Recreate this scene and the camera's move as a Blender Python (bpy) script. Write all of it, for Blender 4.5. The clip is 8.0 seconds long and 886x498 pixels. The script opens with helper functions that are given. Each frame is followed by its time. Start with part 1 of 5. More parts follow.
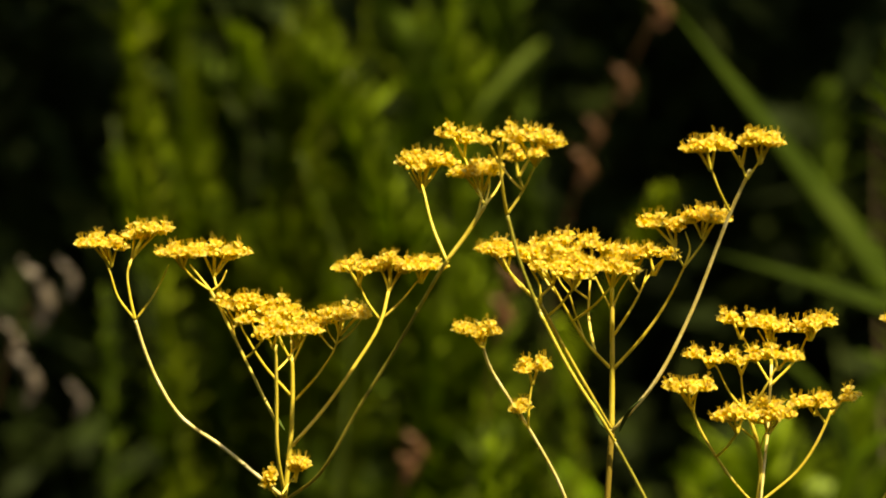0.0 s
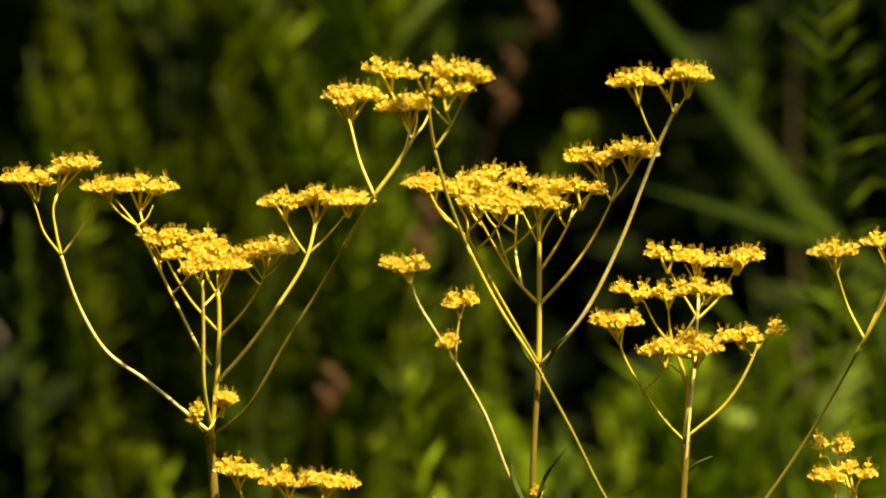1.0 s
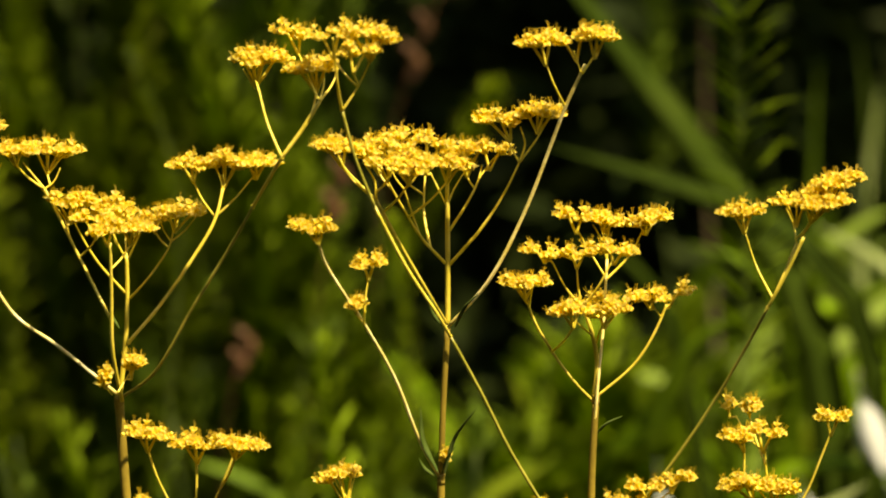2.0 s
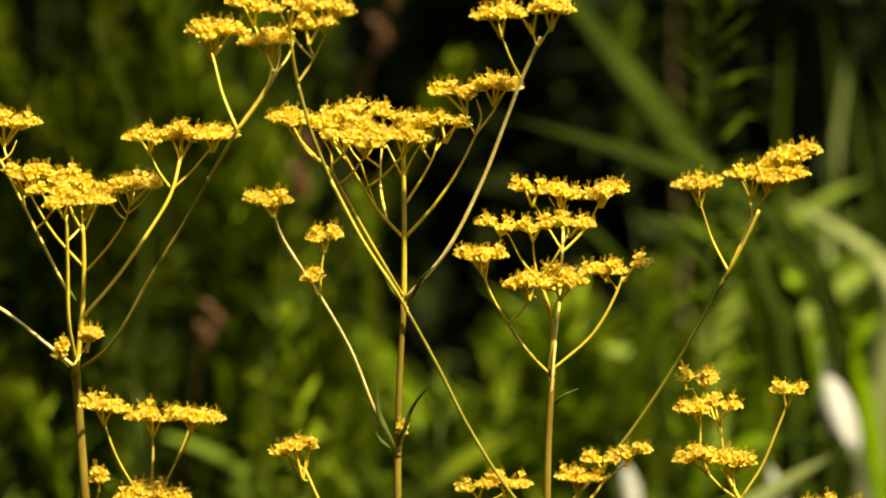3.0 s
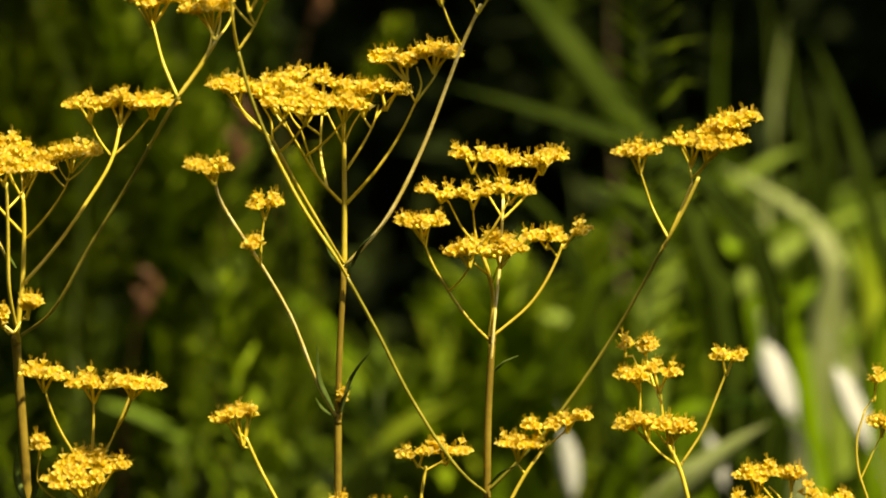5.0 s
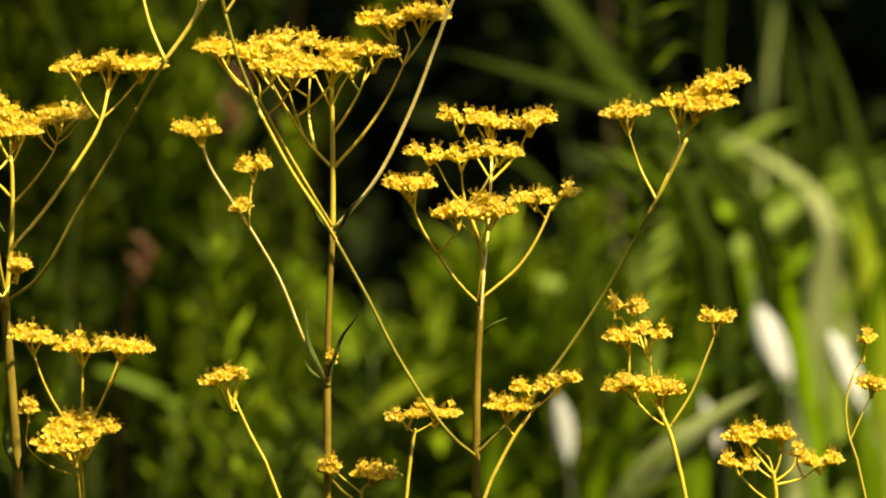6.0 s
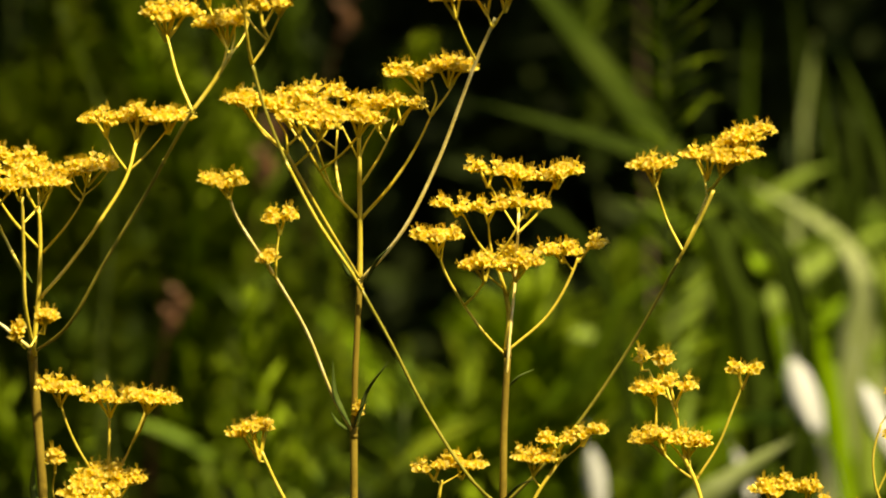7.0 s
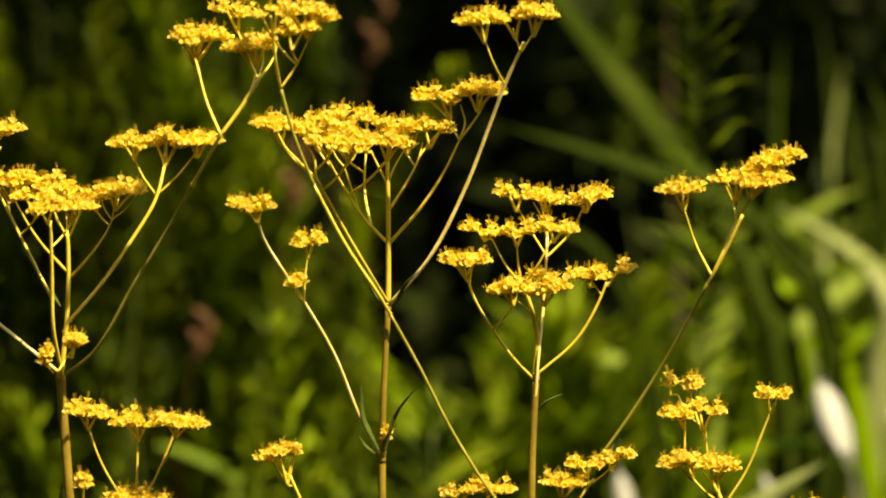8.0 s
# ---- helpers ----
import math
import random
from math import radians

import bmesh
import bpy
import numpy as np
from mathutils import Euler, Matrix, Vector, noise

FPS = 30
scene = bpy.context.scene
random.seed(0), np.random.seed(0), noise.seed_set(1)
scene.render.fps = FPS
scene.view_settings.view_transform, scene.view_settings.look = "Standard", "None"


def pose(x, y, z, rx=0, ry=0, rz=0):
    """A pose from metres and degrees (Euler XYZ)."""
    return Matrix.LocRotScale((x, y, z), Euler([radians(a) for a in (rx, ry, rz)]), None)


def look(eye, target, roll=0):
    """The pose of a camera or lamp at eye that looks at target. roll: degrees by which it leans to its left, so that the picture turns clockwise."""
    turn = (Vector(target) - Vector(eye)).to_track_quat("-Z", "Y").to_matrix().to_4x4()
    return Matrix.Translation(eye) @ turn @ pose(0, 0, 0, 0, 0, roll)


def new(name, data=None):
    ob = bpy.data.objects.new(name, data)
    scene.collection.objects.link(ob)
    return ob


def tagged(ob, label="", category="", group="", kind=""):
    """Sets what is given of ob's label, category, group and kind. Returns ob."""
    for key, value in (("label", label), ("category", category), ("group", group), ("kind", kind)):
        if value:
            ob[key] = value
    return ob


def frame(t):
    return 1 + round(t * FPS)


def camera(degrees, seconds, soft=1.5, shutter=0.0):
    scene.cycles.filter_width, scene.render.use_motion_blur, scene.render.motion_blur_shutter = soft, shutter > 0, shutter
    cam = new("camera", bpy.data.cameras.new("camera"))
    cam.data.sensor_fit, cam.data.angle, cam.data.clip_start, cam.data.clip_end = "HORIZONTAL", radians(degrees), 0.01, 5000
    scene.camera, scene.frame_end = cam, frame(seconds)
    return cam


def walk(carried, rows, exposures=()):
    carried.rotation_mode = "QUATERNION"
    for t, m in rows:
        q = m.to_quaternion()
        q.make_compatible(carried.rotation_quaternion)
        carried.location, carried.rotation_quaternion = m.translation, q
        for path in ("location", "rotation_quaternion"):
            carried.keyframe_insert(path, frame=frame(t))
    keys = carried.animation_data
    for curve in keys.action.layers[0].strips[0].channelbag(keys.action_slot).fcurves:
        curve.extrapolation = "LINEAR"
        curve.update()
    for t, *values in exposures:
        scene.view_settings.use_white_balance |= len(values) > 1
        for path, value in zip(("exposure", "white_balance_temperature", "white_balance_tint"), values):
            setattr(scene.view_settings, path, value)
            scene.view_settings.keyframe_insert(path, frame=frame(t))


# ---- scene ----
# camera: a long lens held by hand about 2.3 m from the flowers, focused on them
cam = camera(11, 8.0, soft=1.9)
PATH = [
    (0, look((0.0231, -2.3418, 1.5520), (-0.0261, -0.3486, 1.3959), 0.10)),
    (0.3, look((0.0167, -2.3405, 1.5534), (-0.0310, -0.3476, 1.3930), 0.07)),
    (0.5, look((0.0125, -2.3397, 1.5543), (-0.0256, -0.3471, 1.3877), 0.05)),
    (0.7, look((0.0122, -2.3394, 1.5545), (-0.0147, -0.3469, 1.3843), 0.08)),
    (1, look((0.0119, -2.3390, 1.5548), (0.0040, -0.3477, 1.3679), 0.12)),
    (1.2, look((0.0118, -2.3384, 1.5547), (0.0139, -0.3483, 1.3556), 0.06)),
    (1.5, look((0.0115, -2.3375, 1.5545), (0.0228, -0.3484, 1.3461), -0.02)),
    (1.7, look((0.0136, -2.3372, 1.5546), (0.0298, -0.3485, 1.3431), -0.04)),
    (2, look((0.0168, -2.3367, 1.5547), (0.0446, -0.3473, 1.3510), -0.06)),
    (2.2, look((0.0173, -2.3369, 1.5540), (0.0544, -0.3476, 1.3501), -0.04)),
    (3.3, look((0.0341, -2.3398, 1.5542), (0.0668, -0.3521, 1.3356), 0.06)),
    (3.5, look((0.0347, -2.3412, 1.5544), (0.0626, -0.3535, 1.3351), 0.03)),
    (3.8, look((0.0280, -2.3402, 1.5546), (0.0590, -0.3525, 1.3358), -0.00)),
    (4, look((0.0236, -2.3395, 1.5548), (0.0604, -0.3519, 1.3357), -0.03)),
    (4.2, look((0.0221, -2.3410, 1.5553), (0.0664, -0.3536, 1.3359), -0.03)),
    (4.5, look((0.0198, -2.3432, 1.5560), (0.0714, -0.3557, 1.3381), -0.04)),
    (4.7, look((0.0227, -2.3421, 1.5555), (0.0762, -0.3548, 1.3365), -0.00)),
    (5, look((0.0271, -2.3404, 1.5548), (0.0910, -0.3546, 1.3253), 0.05)),
    (5.2, look((0.0354, -2.3401, 1.5553), (0.1015, -0.3559, 1.3134), 0.02)),
    (6.3, look((0.0352, -2.3406, 1.5489), (0.0931, -0.3561, 1.3074), -0.26)),
    (6.5, look((0.0381, -2.3400, 1.5489), (0.0896, -0.3540, 1.3181), -0.24)),
    (6.8, look((0.0414, -2.3409, 1.5499), (0.0872, -0.3539, 1.3268), -0.16)),
    (7, look((0.0435, -2.3414, 1.5507), (0.0868, -0.3540, 1.3307), -0.10)),
    (7.2, look((0.0421, -2.3415, 1.5514), (0.0830, -0.3535, 1.3367), -0.12)),
    (7.5, look((0.0400, -2.3417, 1.5525), (0.0792, -0.3535, 1.3400), -0.14)),
    (7.7, look((0.0414, -2.3409, 1.5516), (0.0772, -0.3525, 1.3390), -0.12)),
    (8, look((0.0435, -2.3395, 1.5502), (0.0745, -0.3508, 1.3409), -0.09)),
]
walk(cam, PATH, [(0.0, 1.74, 9600, 5), (4.0, 1.82, 9450, 5), (5.0, 1.67, 9500, 5), (6.4, 1.86, 9500, 5), (7.4, 1.68, 10000, 6), (8.0, 1.86, 10600, 7)])
cam.data.dof.use_dof = True
cam.data.dof.focus_distance = 2.36
cam.data.dof.aperture_fstop = 7.0

# light: clear high summer sun, slightly from the right
SUN = Vector((0.36, -0.36, 0.86)).normalized()
world = bpy.data.worlds.new("sky")
scene.world = world
world.use_nodes = True
wn = world.node_tree.nodes
sky = wn.new("ShaderNodeTexSky")
sky.sky_type = "NISHITA"
sky.sun_disc = False
sky.sun_elevation = math.asin(SUN.z)
sky.sun_rotation = math.atan2(SUN.x, SUN.y)
wn["Background"].inputs["Strength"].default_value = 0.118
world.node_tree.links.new(sky.outputs[0], wn["Background"].inputs[0])
sun = new("sun", bpy.data.lights.new("sun", "SUN"))
sun.data.energy = 3.85
sun.data.angle = radians(0.53)
sun.data.color = (1.0, 0.93, 0.80)
sun.matrix_world = look(SUN * 20, (0, 0, 0))


# ---- materials ----
def material(name, colours, rough=0.5, scale=60.0, through_light=0.0, bump=0.15, gloss=0.5, vary=0.25, island=False):
    """A plant surface: two scales of noise between three colours, some light passing through, a little relief."""
    m = bpy.data.materials.new(name)
    m.use_nodes = True
    nt = m.node_tree
    n, ln = nt.nodes, nt.links
    bsdf = n["Principled BSDF"]
    coord = n.new("ShaderNodeTexCoord")
    big = n.new("ShaderNodeTexNoise")
    big.inputs["Scale"].default_value = scale
    big.inputs["Detail"].default_value = 3
    fine = n.new("ShaderNodeTexNoise")
    fine.inputs["Scale"].default_value = scale * 9
    fine.inputs["Detail"].default_value = 2
    ln.new(coord.outputs["Object"], big.inputs["Vector"])
    ln.new(coord.outputs["Object"], fine.inputs["Vector"])
    mixed = n.new("ShaderNodeMath")
    mixed.operation = "MULTIPLY_ADD"
    mixed.inputs[1].default_value = 0.35
    ln.new(fine.outputs["Fac"], mixed.inputs[0])
    ln.new(big.outputs["Fac"], mixed.inputs[2])
    ramp = n.new("ShaderNodeValToRGB")
    ramp.color_ramp.elements[0].position = 0.45
    ramp.color_ramp.elements[1].position = 0.9
    ramp.color_ramp.elements[0].color = (*colours[0], 1)
    ramp.color_ramp.elements[1].color = (*colours[2], 1)
    ramp.color_ramp.elements.new(0.67).color = (*colours[1], 1)
    ln.new(mixed.outputs[0], ramp.inputs[0])
    hsv = n.new("ShaderNodeHueSaturation")
    if island:
        rnd = n.new("ShaderNodeNewGeometry").outputs["Random Per Island"]
    else:
        rnd = n.new("ShaderNodeObjectInfo").outputs["Random"]
    value = n.new("ShaderNodeMapRange")
    value.inputs["To Min"].default_value = 1 - vary
    value.inputs["To Max"].default_value = 1 + vary
    ln.new(rnd, value.inputs["Value"])
    ln.new(value.outputs[0], hsv.inputs["Value"])
    ln.new(ramp.outputs[0], hsv.inputs["Color"])
    ln.new(hsv.outputs[0], bsdf.inputs["Base Color"])
    bsdf.inputs["Roughness"].default_value = rough
    bsdf.inputs["Specular IOR Level"].default_value = gloss
    if bump:
        b = n.new("ShaderNodeBump")
        b.inputs["Strength"].default_value = bump
        b.inputs["Distance"].default_value = 0.0006
        ln.new(fine.outputs["Fac"], b.inputs["Height"])
        ln.new(b.outputs[0], bsdf.inputs["Normal"])
    if through_light:
        tr = n.new("ShaderNodeBsdfTranslucent")
        ln.new(hsv.outputs[0], tr.inputs["Color"])
        mix = n.new("ShaderNodeMixShader")
        mix.inputs[0].default_value = through_light
        ln.new(bsdf.outputs[0], mix.inputs[1])
        ln.new(tr.outputs[0], mix.inputs[2])
        ln.new(mix.outputs[0], n["Material Output"].inputs["Surface"])
    return m


petal = material("petal", [(0.745, 0.545, 0.036), (0.795, 0.625, 0.10), (0.84, 0.74, 0.29)], 0.55, 300, 0.66, 0.1, 0.2, 0.12)
petal_mass = material("petal_mass", [(0.745, 0.545, 0.036), (0.795, 0.625, 0.10), (0.84, 0.74, 0.29)], 0.55, 300, 0.66, 0.1, 0.2, 0.12, True)
bud_skin = material("bud_skin", [(0.80, 0.63, 0.06), (0.86, 0.70, 0.10), (0.90, 0.77, 0.20)], 0.5, 2, 0.3, 0.1, 0.4, 0.12)
stalk_skin = material("stalk_skin", [(0.40, 0.33, 0.035), (0.50, 0.40, 0.05), (0.59, 0.47, 0.085)], 0.42, 90, 0.0, 0.3, 0.5, 0.12)
ray_skin = material("ray_skin", [(0.60, 0.485, 0.045), (0.70, 0.57, 0.07), (0.78, 0.65, 0.12)], 0.42, 150, 0.2, 0.2, 0.5, 0.12)
old_stalk = material("old_stalk", [(0.12, 0.085, 0.014), (0.18, 0.13, 0.02), (0.25, 0.185, 0.03)], 0.55, 40, 0.0, 0.12, 0.15, 0.1)
# olive stalk tone with the shade on those stretches put into it
olive_shaded_stalk = material("olive_shaded_stalk", [(0.155, 0.145, 0.018), (0.22, 0.20, 0.026), (0.29, 0.26, 0.042)], 0.45, 70, 0.0, 0.3, 0.4, 0.1)
# straw tone paled further: sun sheen on the waxy stems is in the colour
pale_sheen_stalk = material("pale_sheen_stalk", [(0.54, 0.43, 0.10), (0.68, 0.575, 0.20), (0.79, 0.71, 0.40)], 0.4, 70, 0.0, 0.4, 0.5, 0.1)
# cream colour carrying the bright sunlit strip of the side stem
sunlit_stalk = material("sunlit_stalk", [(0.66, 0.53, 0.12), (0.76, 0.64, 0.22), (0.84, 0.75, 0.38)], 0.35, 70, 0.0, 0.3, 0.5, 0.1)
small_leaf_skin = material("small_leaf_skin", [(0.045, 0.075, 0.012), (0.065, 0.10, 0.018), (0.10, 0.14, 0.035)], 0.6, 120, 0.2, 0.2, 0.2, 0.2)
leaf_green = material("leaf_green", [(0.11, 0.17, 0.008), (0.162, 0.245, 0.013), (0.215, 0.305, 0.022)], 0.65, 30, 0.45, 0.2, 0.1, 0.4)
# brighter copy of the leaf green, mostly for herbs in front
leaf_bright = material("leaf_bright", [(0.15, 0.21, 0.009), (0.215, 0.295, 0.015), (0.285, 0.365, 0.030)], 0.6, 30, 0.45, 0.2, 0.12, 0.35)
# darker copy of the leaf green: shade among the herbs put into colour
leaf_shaded = material("leaf_shaded", [(0.046, 0.084, 0.006), (0.072, 0.122, 0.009), (0.10, 0.15, 0.014)], 0.65, 30, 0.35, 0.2, 0.12, 0.3)
herb_stalk = material("herb_stalk", [(0.04, 0.065, 0.012), (0.06, 0.09, 0.018), (0.085, 0.11, 0.025)], 0.6, 40, 0.0, 0.2, 0.2, 0.2)
blade_green = material("blade_green", [(0.084, 0.158, 0.004), (0.122, 0.22, 0.007), (0.174, 0.285, 0.015)], 0.55, 14, 0.45, 0.15, 0.2, 0.3)
# darkest copy of the blade green, with the blades' shade put into it
blade_shaded = material("blade_shaded", [(0.016, 0.029, 0.003), (0.023, 0.040, 0.004), (0.033, 0.052, 0.007)], 0.7, 14, 0.35, 0.15, 0.03, 0.2)
blade_deep = material("blade_deep", [(0.046, 0.088, 0.003), (0.068, 0.122, 0.005), (0.098, 0.160, 0.010)], 0.55, 14, 0.42, 0.15, 0.15, 0.3)
blade_pale = material("blade_pale", [(0.175, 0.23, 0.065), (0.255, 0.315, 0.11), (0.35, 0.405, 0.185)], 0.5, 12, 0.35, 0.15, 0.25, 0.15)
blade_mid = material("blade_mid", [(0.118, 0.19, 0.02), (0.172, 0.255, 0.035), (0.235, 0.325, 0.07)], 0.5, 12, 0.4, 0.15, 0.2, 0.2)
# whitish blade colour that stands in for sun reflected off glossy leaves
blade_glare = material("blade_glare", [(0.29, 0.315, 0.255), (0.41, 0.435, 0.39), (0.54, 0.565, 0.54)], 0.4, 10, 0.3, 0.15, 0.5, 0.1)
blade_lime = material("blade_lime", [(0.13, 0.19, 0.010), (0.18, 0.25, 0.016), (0.25, 0.32, 0.03)], 0.42, 14, 0.4, 0.15, 0.5, 0.2)
straw = material("straw", [(0.045, 0.030, 0.011), (0.065, 0.046, 0.018), (0.09, 0.068, 0.03)], 0.6, 20, 0.1, 0.3, 0.4, 0.15)
dead_leaf = material("dead_leaf", [(0.07, 0.032, 0.013), (0.115, 0.054, 0.023), (0.17, 0.088, 0.04)], 0.7, 25, 0.2, 0.4, 0.3, 0.25)
grey_leaf = material("grey_leaf", [(0.075, 0.06, 0.045), (0.11, 0.092, 0.072), (0.16, 0.14, 0.118)], 0.6, 25, 0.2, 0.4, 0.3, 0.2)
# leaf green taken nearly to black: deep shade is put into the colour
shaded_leaf = material("shaded_leaf", [(0.008, 0.015, 0.002), (0.014, 0.024, 0.004), (0.026, 0.037, 0.006)], 0.7, 6, 0.2, 0.2, 0.1, 0.4, True)
earth = material("earth", [(0.03, 0.03, 0.012), (0.045, 0.05, 0.018), (0.07, 0.075, 0.03)], 0.9, 3, 0.0, 0.6, 0.2, 0.0)


# ---- helpers for plants ----
class Build:
    """Gathers verts and faces of one mesh."""

    def __init__(self):
        self.v, self.f = [], []

    def add(self, verts, faces):
        k = len(self.v)
        self.v.extend(tuple(p) for p in verts)
        self.f.extend(tuple(k + i for i in face) for face in faces)

    def mesh(self, name, mat, smooth=True):
        me = bpy.data.meshes.new(name)
        me.from_pydata(self.v, [], self.f)
        me.materials.append(mat)
        if smooth:
            me.polygons.foreach_set("use_smooth", [True] * len(me.polygons))
        me.update()
        return me


def part(name, mesh, parent, label=""):
    ob = new(name, mesh)
    ob.parent = parent
    return tagged(ob, label=label)


def spline(points, per=6):
    """A smooth line through a few points."""
    p = [Vector(a) for a in points]
    if len(p) == 2:
        return [p[0].lerp(p[1], i / per) for i in range(per + 1)]
    gap = [max((b - a).length, 1e-6) for a, b in zip(p, p[1:])]
    slope = [(b - a) / g for a, b, g in zip(p, p[1:], gap)]
    tangent = [slope[0]] + [(slope[i] * gap[i + 1] + slope[i + 1] * gap[i]) / (gap[i] + gap[i + 1]) for i in range(len(slope) - 1)] + [slope[-1]]
    line = []
    for k, g in enumerate(gap):
        for i in range(per):
            t = i / per
            line.append(p[k] * (2 * t ** 3 - 3 * t * t + 1) + tangent[k] * (g * (t ** 3 - 2 * t * t + t))
                        + p[k + 1] * (3 * t * t - 2 * t ** 3) + tangent[k + 1] * (g * (t ** 3 - t * t)))
    line.append(p[-1])
    return line


def tube(build, line, r0, r1, sides=6, wobble=0.0):
    rings = []
    for i, p in enumerate(line):
        a, b = line[max(i - 1, 0)], line[min(i + 1, len(line) - 1)]
        way = (b - a).normalized()
        side = way.cross(Vector((0.3, -1, 0.2))).normalized()
        up = side.cross(way)
        r = r0 + (r1 - r0) * i / (len(line) - 1)
        r *= 1 + wobble * math.sin(i * 2.3 + r0 * 9e4)
        rings.append([p + side * (r * math.cos(t)) + up * (r * math.sin(t)) for t in (2 * math.pi * k / sides for k in range(sides))])
    verts = [v for ring in rings for v in ring]
    faces = [(i * sides + k, i * sides + (k + 1) % sides, (i + 1) * sides + (k + 1) % sides, (i + 1) * sides + k)
             for i in range(len(line) - 1) for k in range(sides)]
    faces.append(tuple(range(sides))[::-1])
    faces.append(tuple((len(line) - 1) * sides + k for k in range(sides)))
    build.add(verts, faces)


def lamina(build, line, width, across, fold=0.18, tip=0.06, root=0.25, wave=0.0, bulge=None):
    """A thin leaf along a line: a shallow V with a midrib, narrowing to root and tip."""
    verts, faces = [], []
    n = len(line) - 1
    for i, p in enumerate(line):
        t = i / n
        w = width / 2 * max(min(1.0, root + (1 - root) * t / 0.3), 0.02) * (1 if t < 0.45 else max(tip, 1 - ((t - 0.45) / 0.55) ** 1.8))
        if bulge:
            w = width / 2 * max(0.003, 1 - ((t - bulge[0]) / bulge[1]) ** 2) ** 0.7
        way = (line[min(i + 1, n)] - line[max(i - 1, 0)]).normalized()
        side = (across - way * across.dot(way)).normalized() if across else way.cross(Vector((0.15, -0.8, 0.58))).normalized()
        up = side.cross(way)
        lift = up * (fold * w * (1 + wave * math.sin(i * 1.9)))
        thick = up * (-0.0004)
        verts += [p - side * w + lift, p, p + side * w + lift, p + thick]
    for i in range(n):
        k = 4 * i
        faces += [(k, k + 1, k + 5, k + 4), (k + 1, k + 2, k + 6, k + 5), (k, k + 4, k + 7, k + 3), (k + 2, k + 3, k + 7, k + 6)]
    build.add(verts, faces)


# ---- flowers ----
def floret_shape(build, m, rng, size=1.0, tall=True):
    """One small cup with five rounded lobes and fine stamens standing out of it; about 4 mm across."""
    s = 0.001 * size
    for k in range(5):
        a = 2 * math.pi * (k + rng.uniform(-0.1, 0.1)) / 5
        c, d = math.cos(a), math.sin(a)
        lift = rng.uniform(0.0, 1.0)
        rows = ((0.5, 0.42, -0.7), (1.15, 0.95, 0.3), (1.75, 1.16, 0.95 + lift * 0.35), (2.15, 0.88, 1.1 + lift * 0.5), (2.38, 0.34, 1.0 + lift * 0.6))
        verts = []
        for r, w, z in rows:
            verts += [m @ Vector(((r * c - q * w * d) * s, (r * d + q * w * c) * s, (z - 0.15) * s)) for q in (-1, 1)]
        build.add(verts, [(i, i + 1, i + 3, i + 2) for i in (0, 2, 4, 6)])
    ring = lambda r, z: [m @ Vector((r * s * math.cos(t), r * s * math.sin(t), z * s)) for t in (2 * math.pi * k / 5 for k in range(5))]
    build.add(ring(0.8, 0.0) + ring(0.38, -2.4), [(k, k + 5, (k + 1) % 5 + 5, (k + 1) % 5) for k in range(5)])
    for k in range(4 if tall else 2):
        a = 2 * math.pi * (k + rng.uniform(0, 0.6)) / 4
        tip = Vector((math.cos(a), math.sin(a), 0)) * rng.uniform(0.4, 1.2) + Vector((0, 0, rng.uniform(3.6, 5.2) if tall else rng.uniform(2.4, 3.4)))
        e = Vector((-math.sin(a), math.cos(a), 0)) * 0.07
        f = Vector((math.cos(a), math.sin(a), 0)) * 0.07
        low = Vector((0, 0, 0))
        build.add([m @ (v * s) for v in (low - e - f, low + e - f, low + f, tip - e - f, tip + e - f, tip + f)],
                  [(0, 1, 4, 3), (1, 2, 5, 4), (2, 0, 3, 5)])
        h = 0.2
        build.add([m @ ((tip + v) * s) for v in (Vector((h, 0, 0)), Vector((-h / 2, h, 0)), Vector((-h / 2, -h, 0)), Vector((0, 0, h * 1.3)), Vector((0, 0, -h)))],
                  [(0, 1, 3), (1, 2, 3), (2, 0, 3), (1, 0, 4), (2, 1, 4), (0, 2, 4)])


def bud_shape(build, p, r):
    ring = lambda q, z: [p + Vector((q * r * math.cos(t), q * r * math.sin(t), z * r)) for t in (2 * math.pi * k / 6 for k in range(6))]
    v = ring(0.5, -1) + ring(1, -0.2) + ring(0.8, 0.6) + [p + Vector((0, 0, r * 1.1))]
    f = [(i * 6 + k, i * 6 + (k + 1) % 6, i * 6 + 6 + (k + 1) % 6, i * 6 + 6 + k) for i in (0, 1) for k in range(6)]
    f += [(12 + k, 12 + (k + 1) % 6, 18) for k in range(6)]
    build.add(v, f)


FLORETS = []
for kind in range(16):
    b = Build()
    floret_shape(b, Matrix.Identity(4), random.Random(kind), 1.0, kind < 8)
    FLORETS.append(b.mesh("floret", petal))
b = Build()
bud_shape(b, Vector(), 1.0)
BUD = b.mesh("bud", bud_skin)

heads_made = 0
STEMS, HEADS = {}, []


def plant(name, base, label):
    ob = new(name)
    ob.empty_display_size = 0.05
    ob.location = base
    return tagged(ob, label=label, category="flower", group="yellow flowers in the meadow")


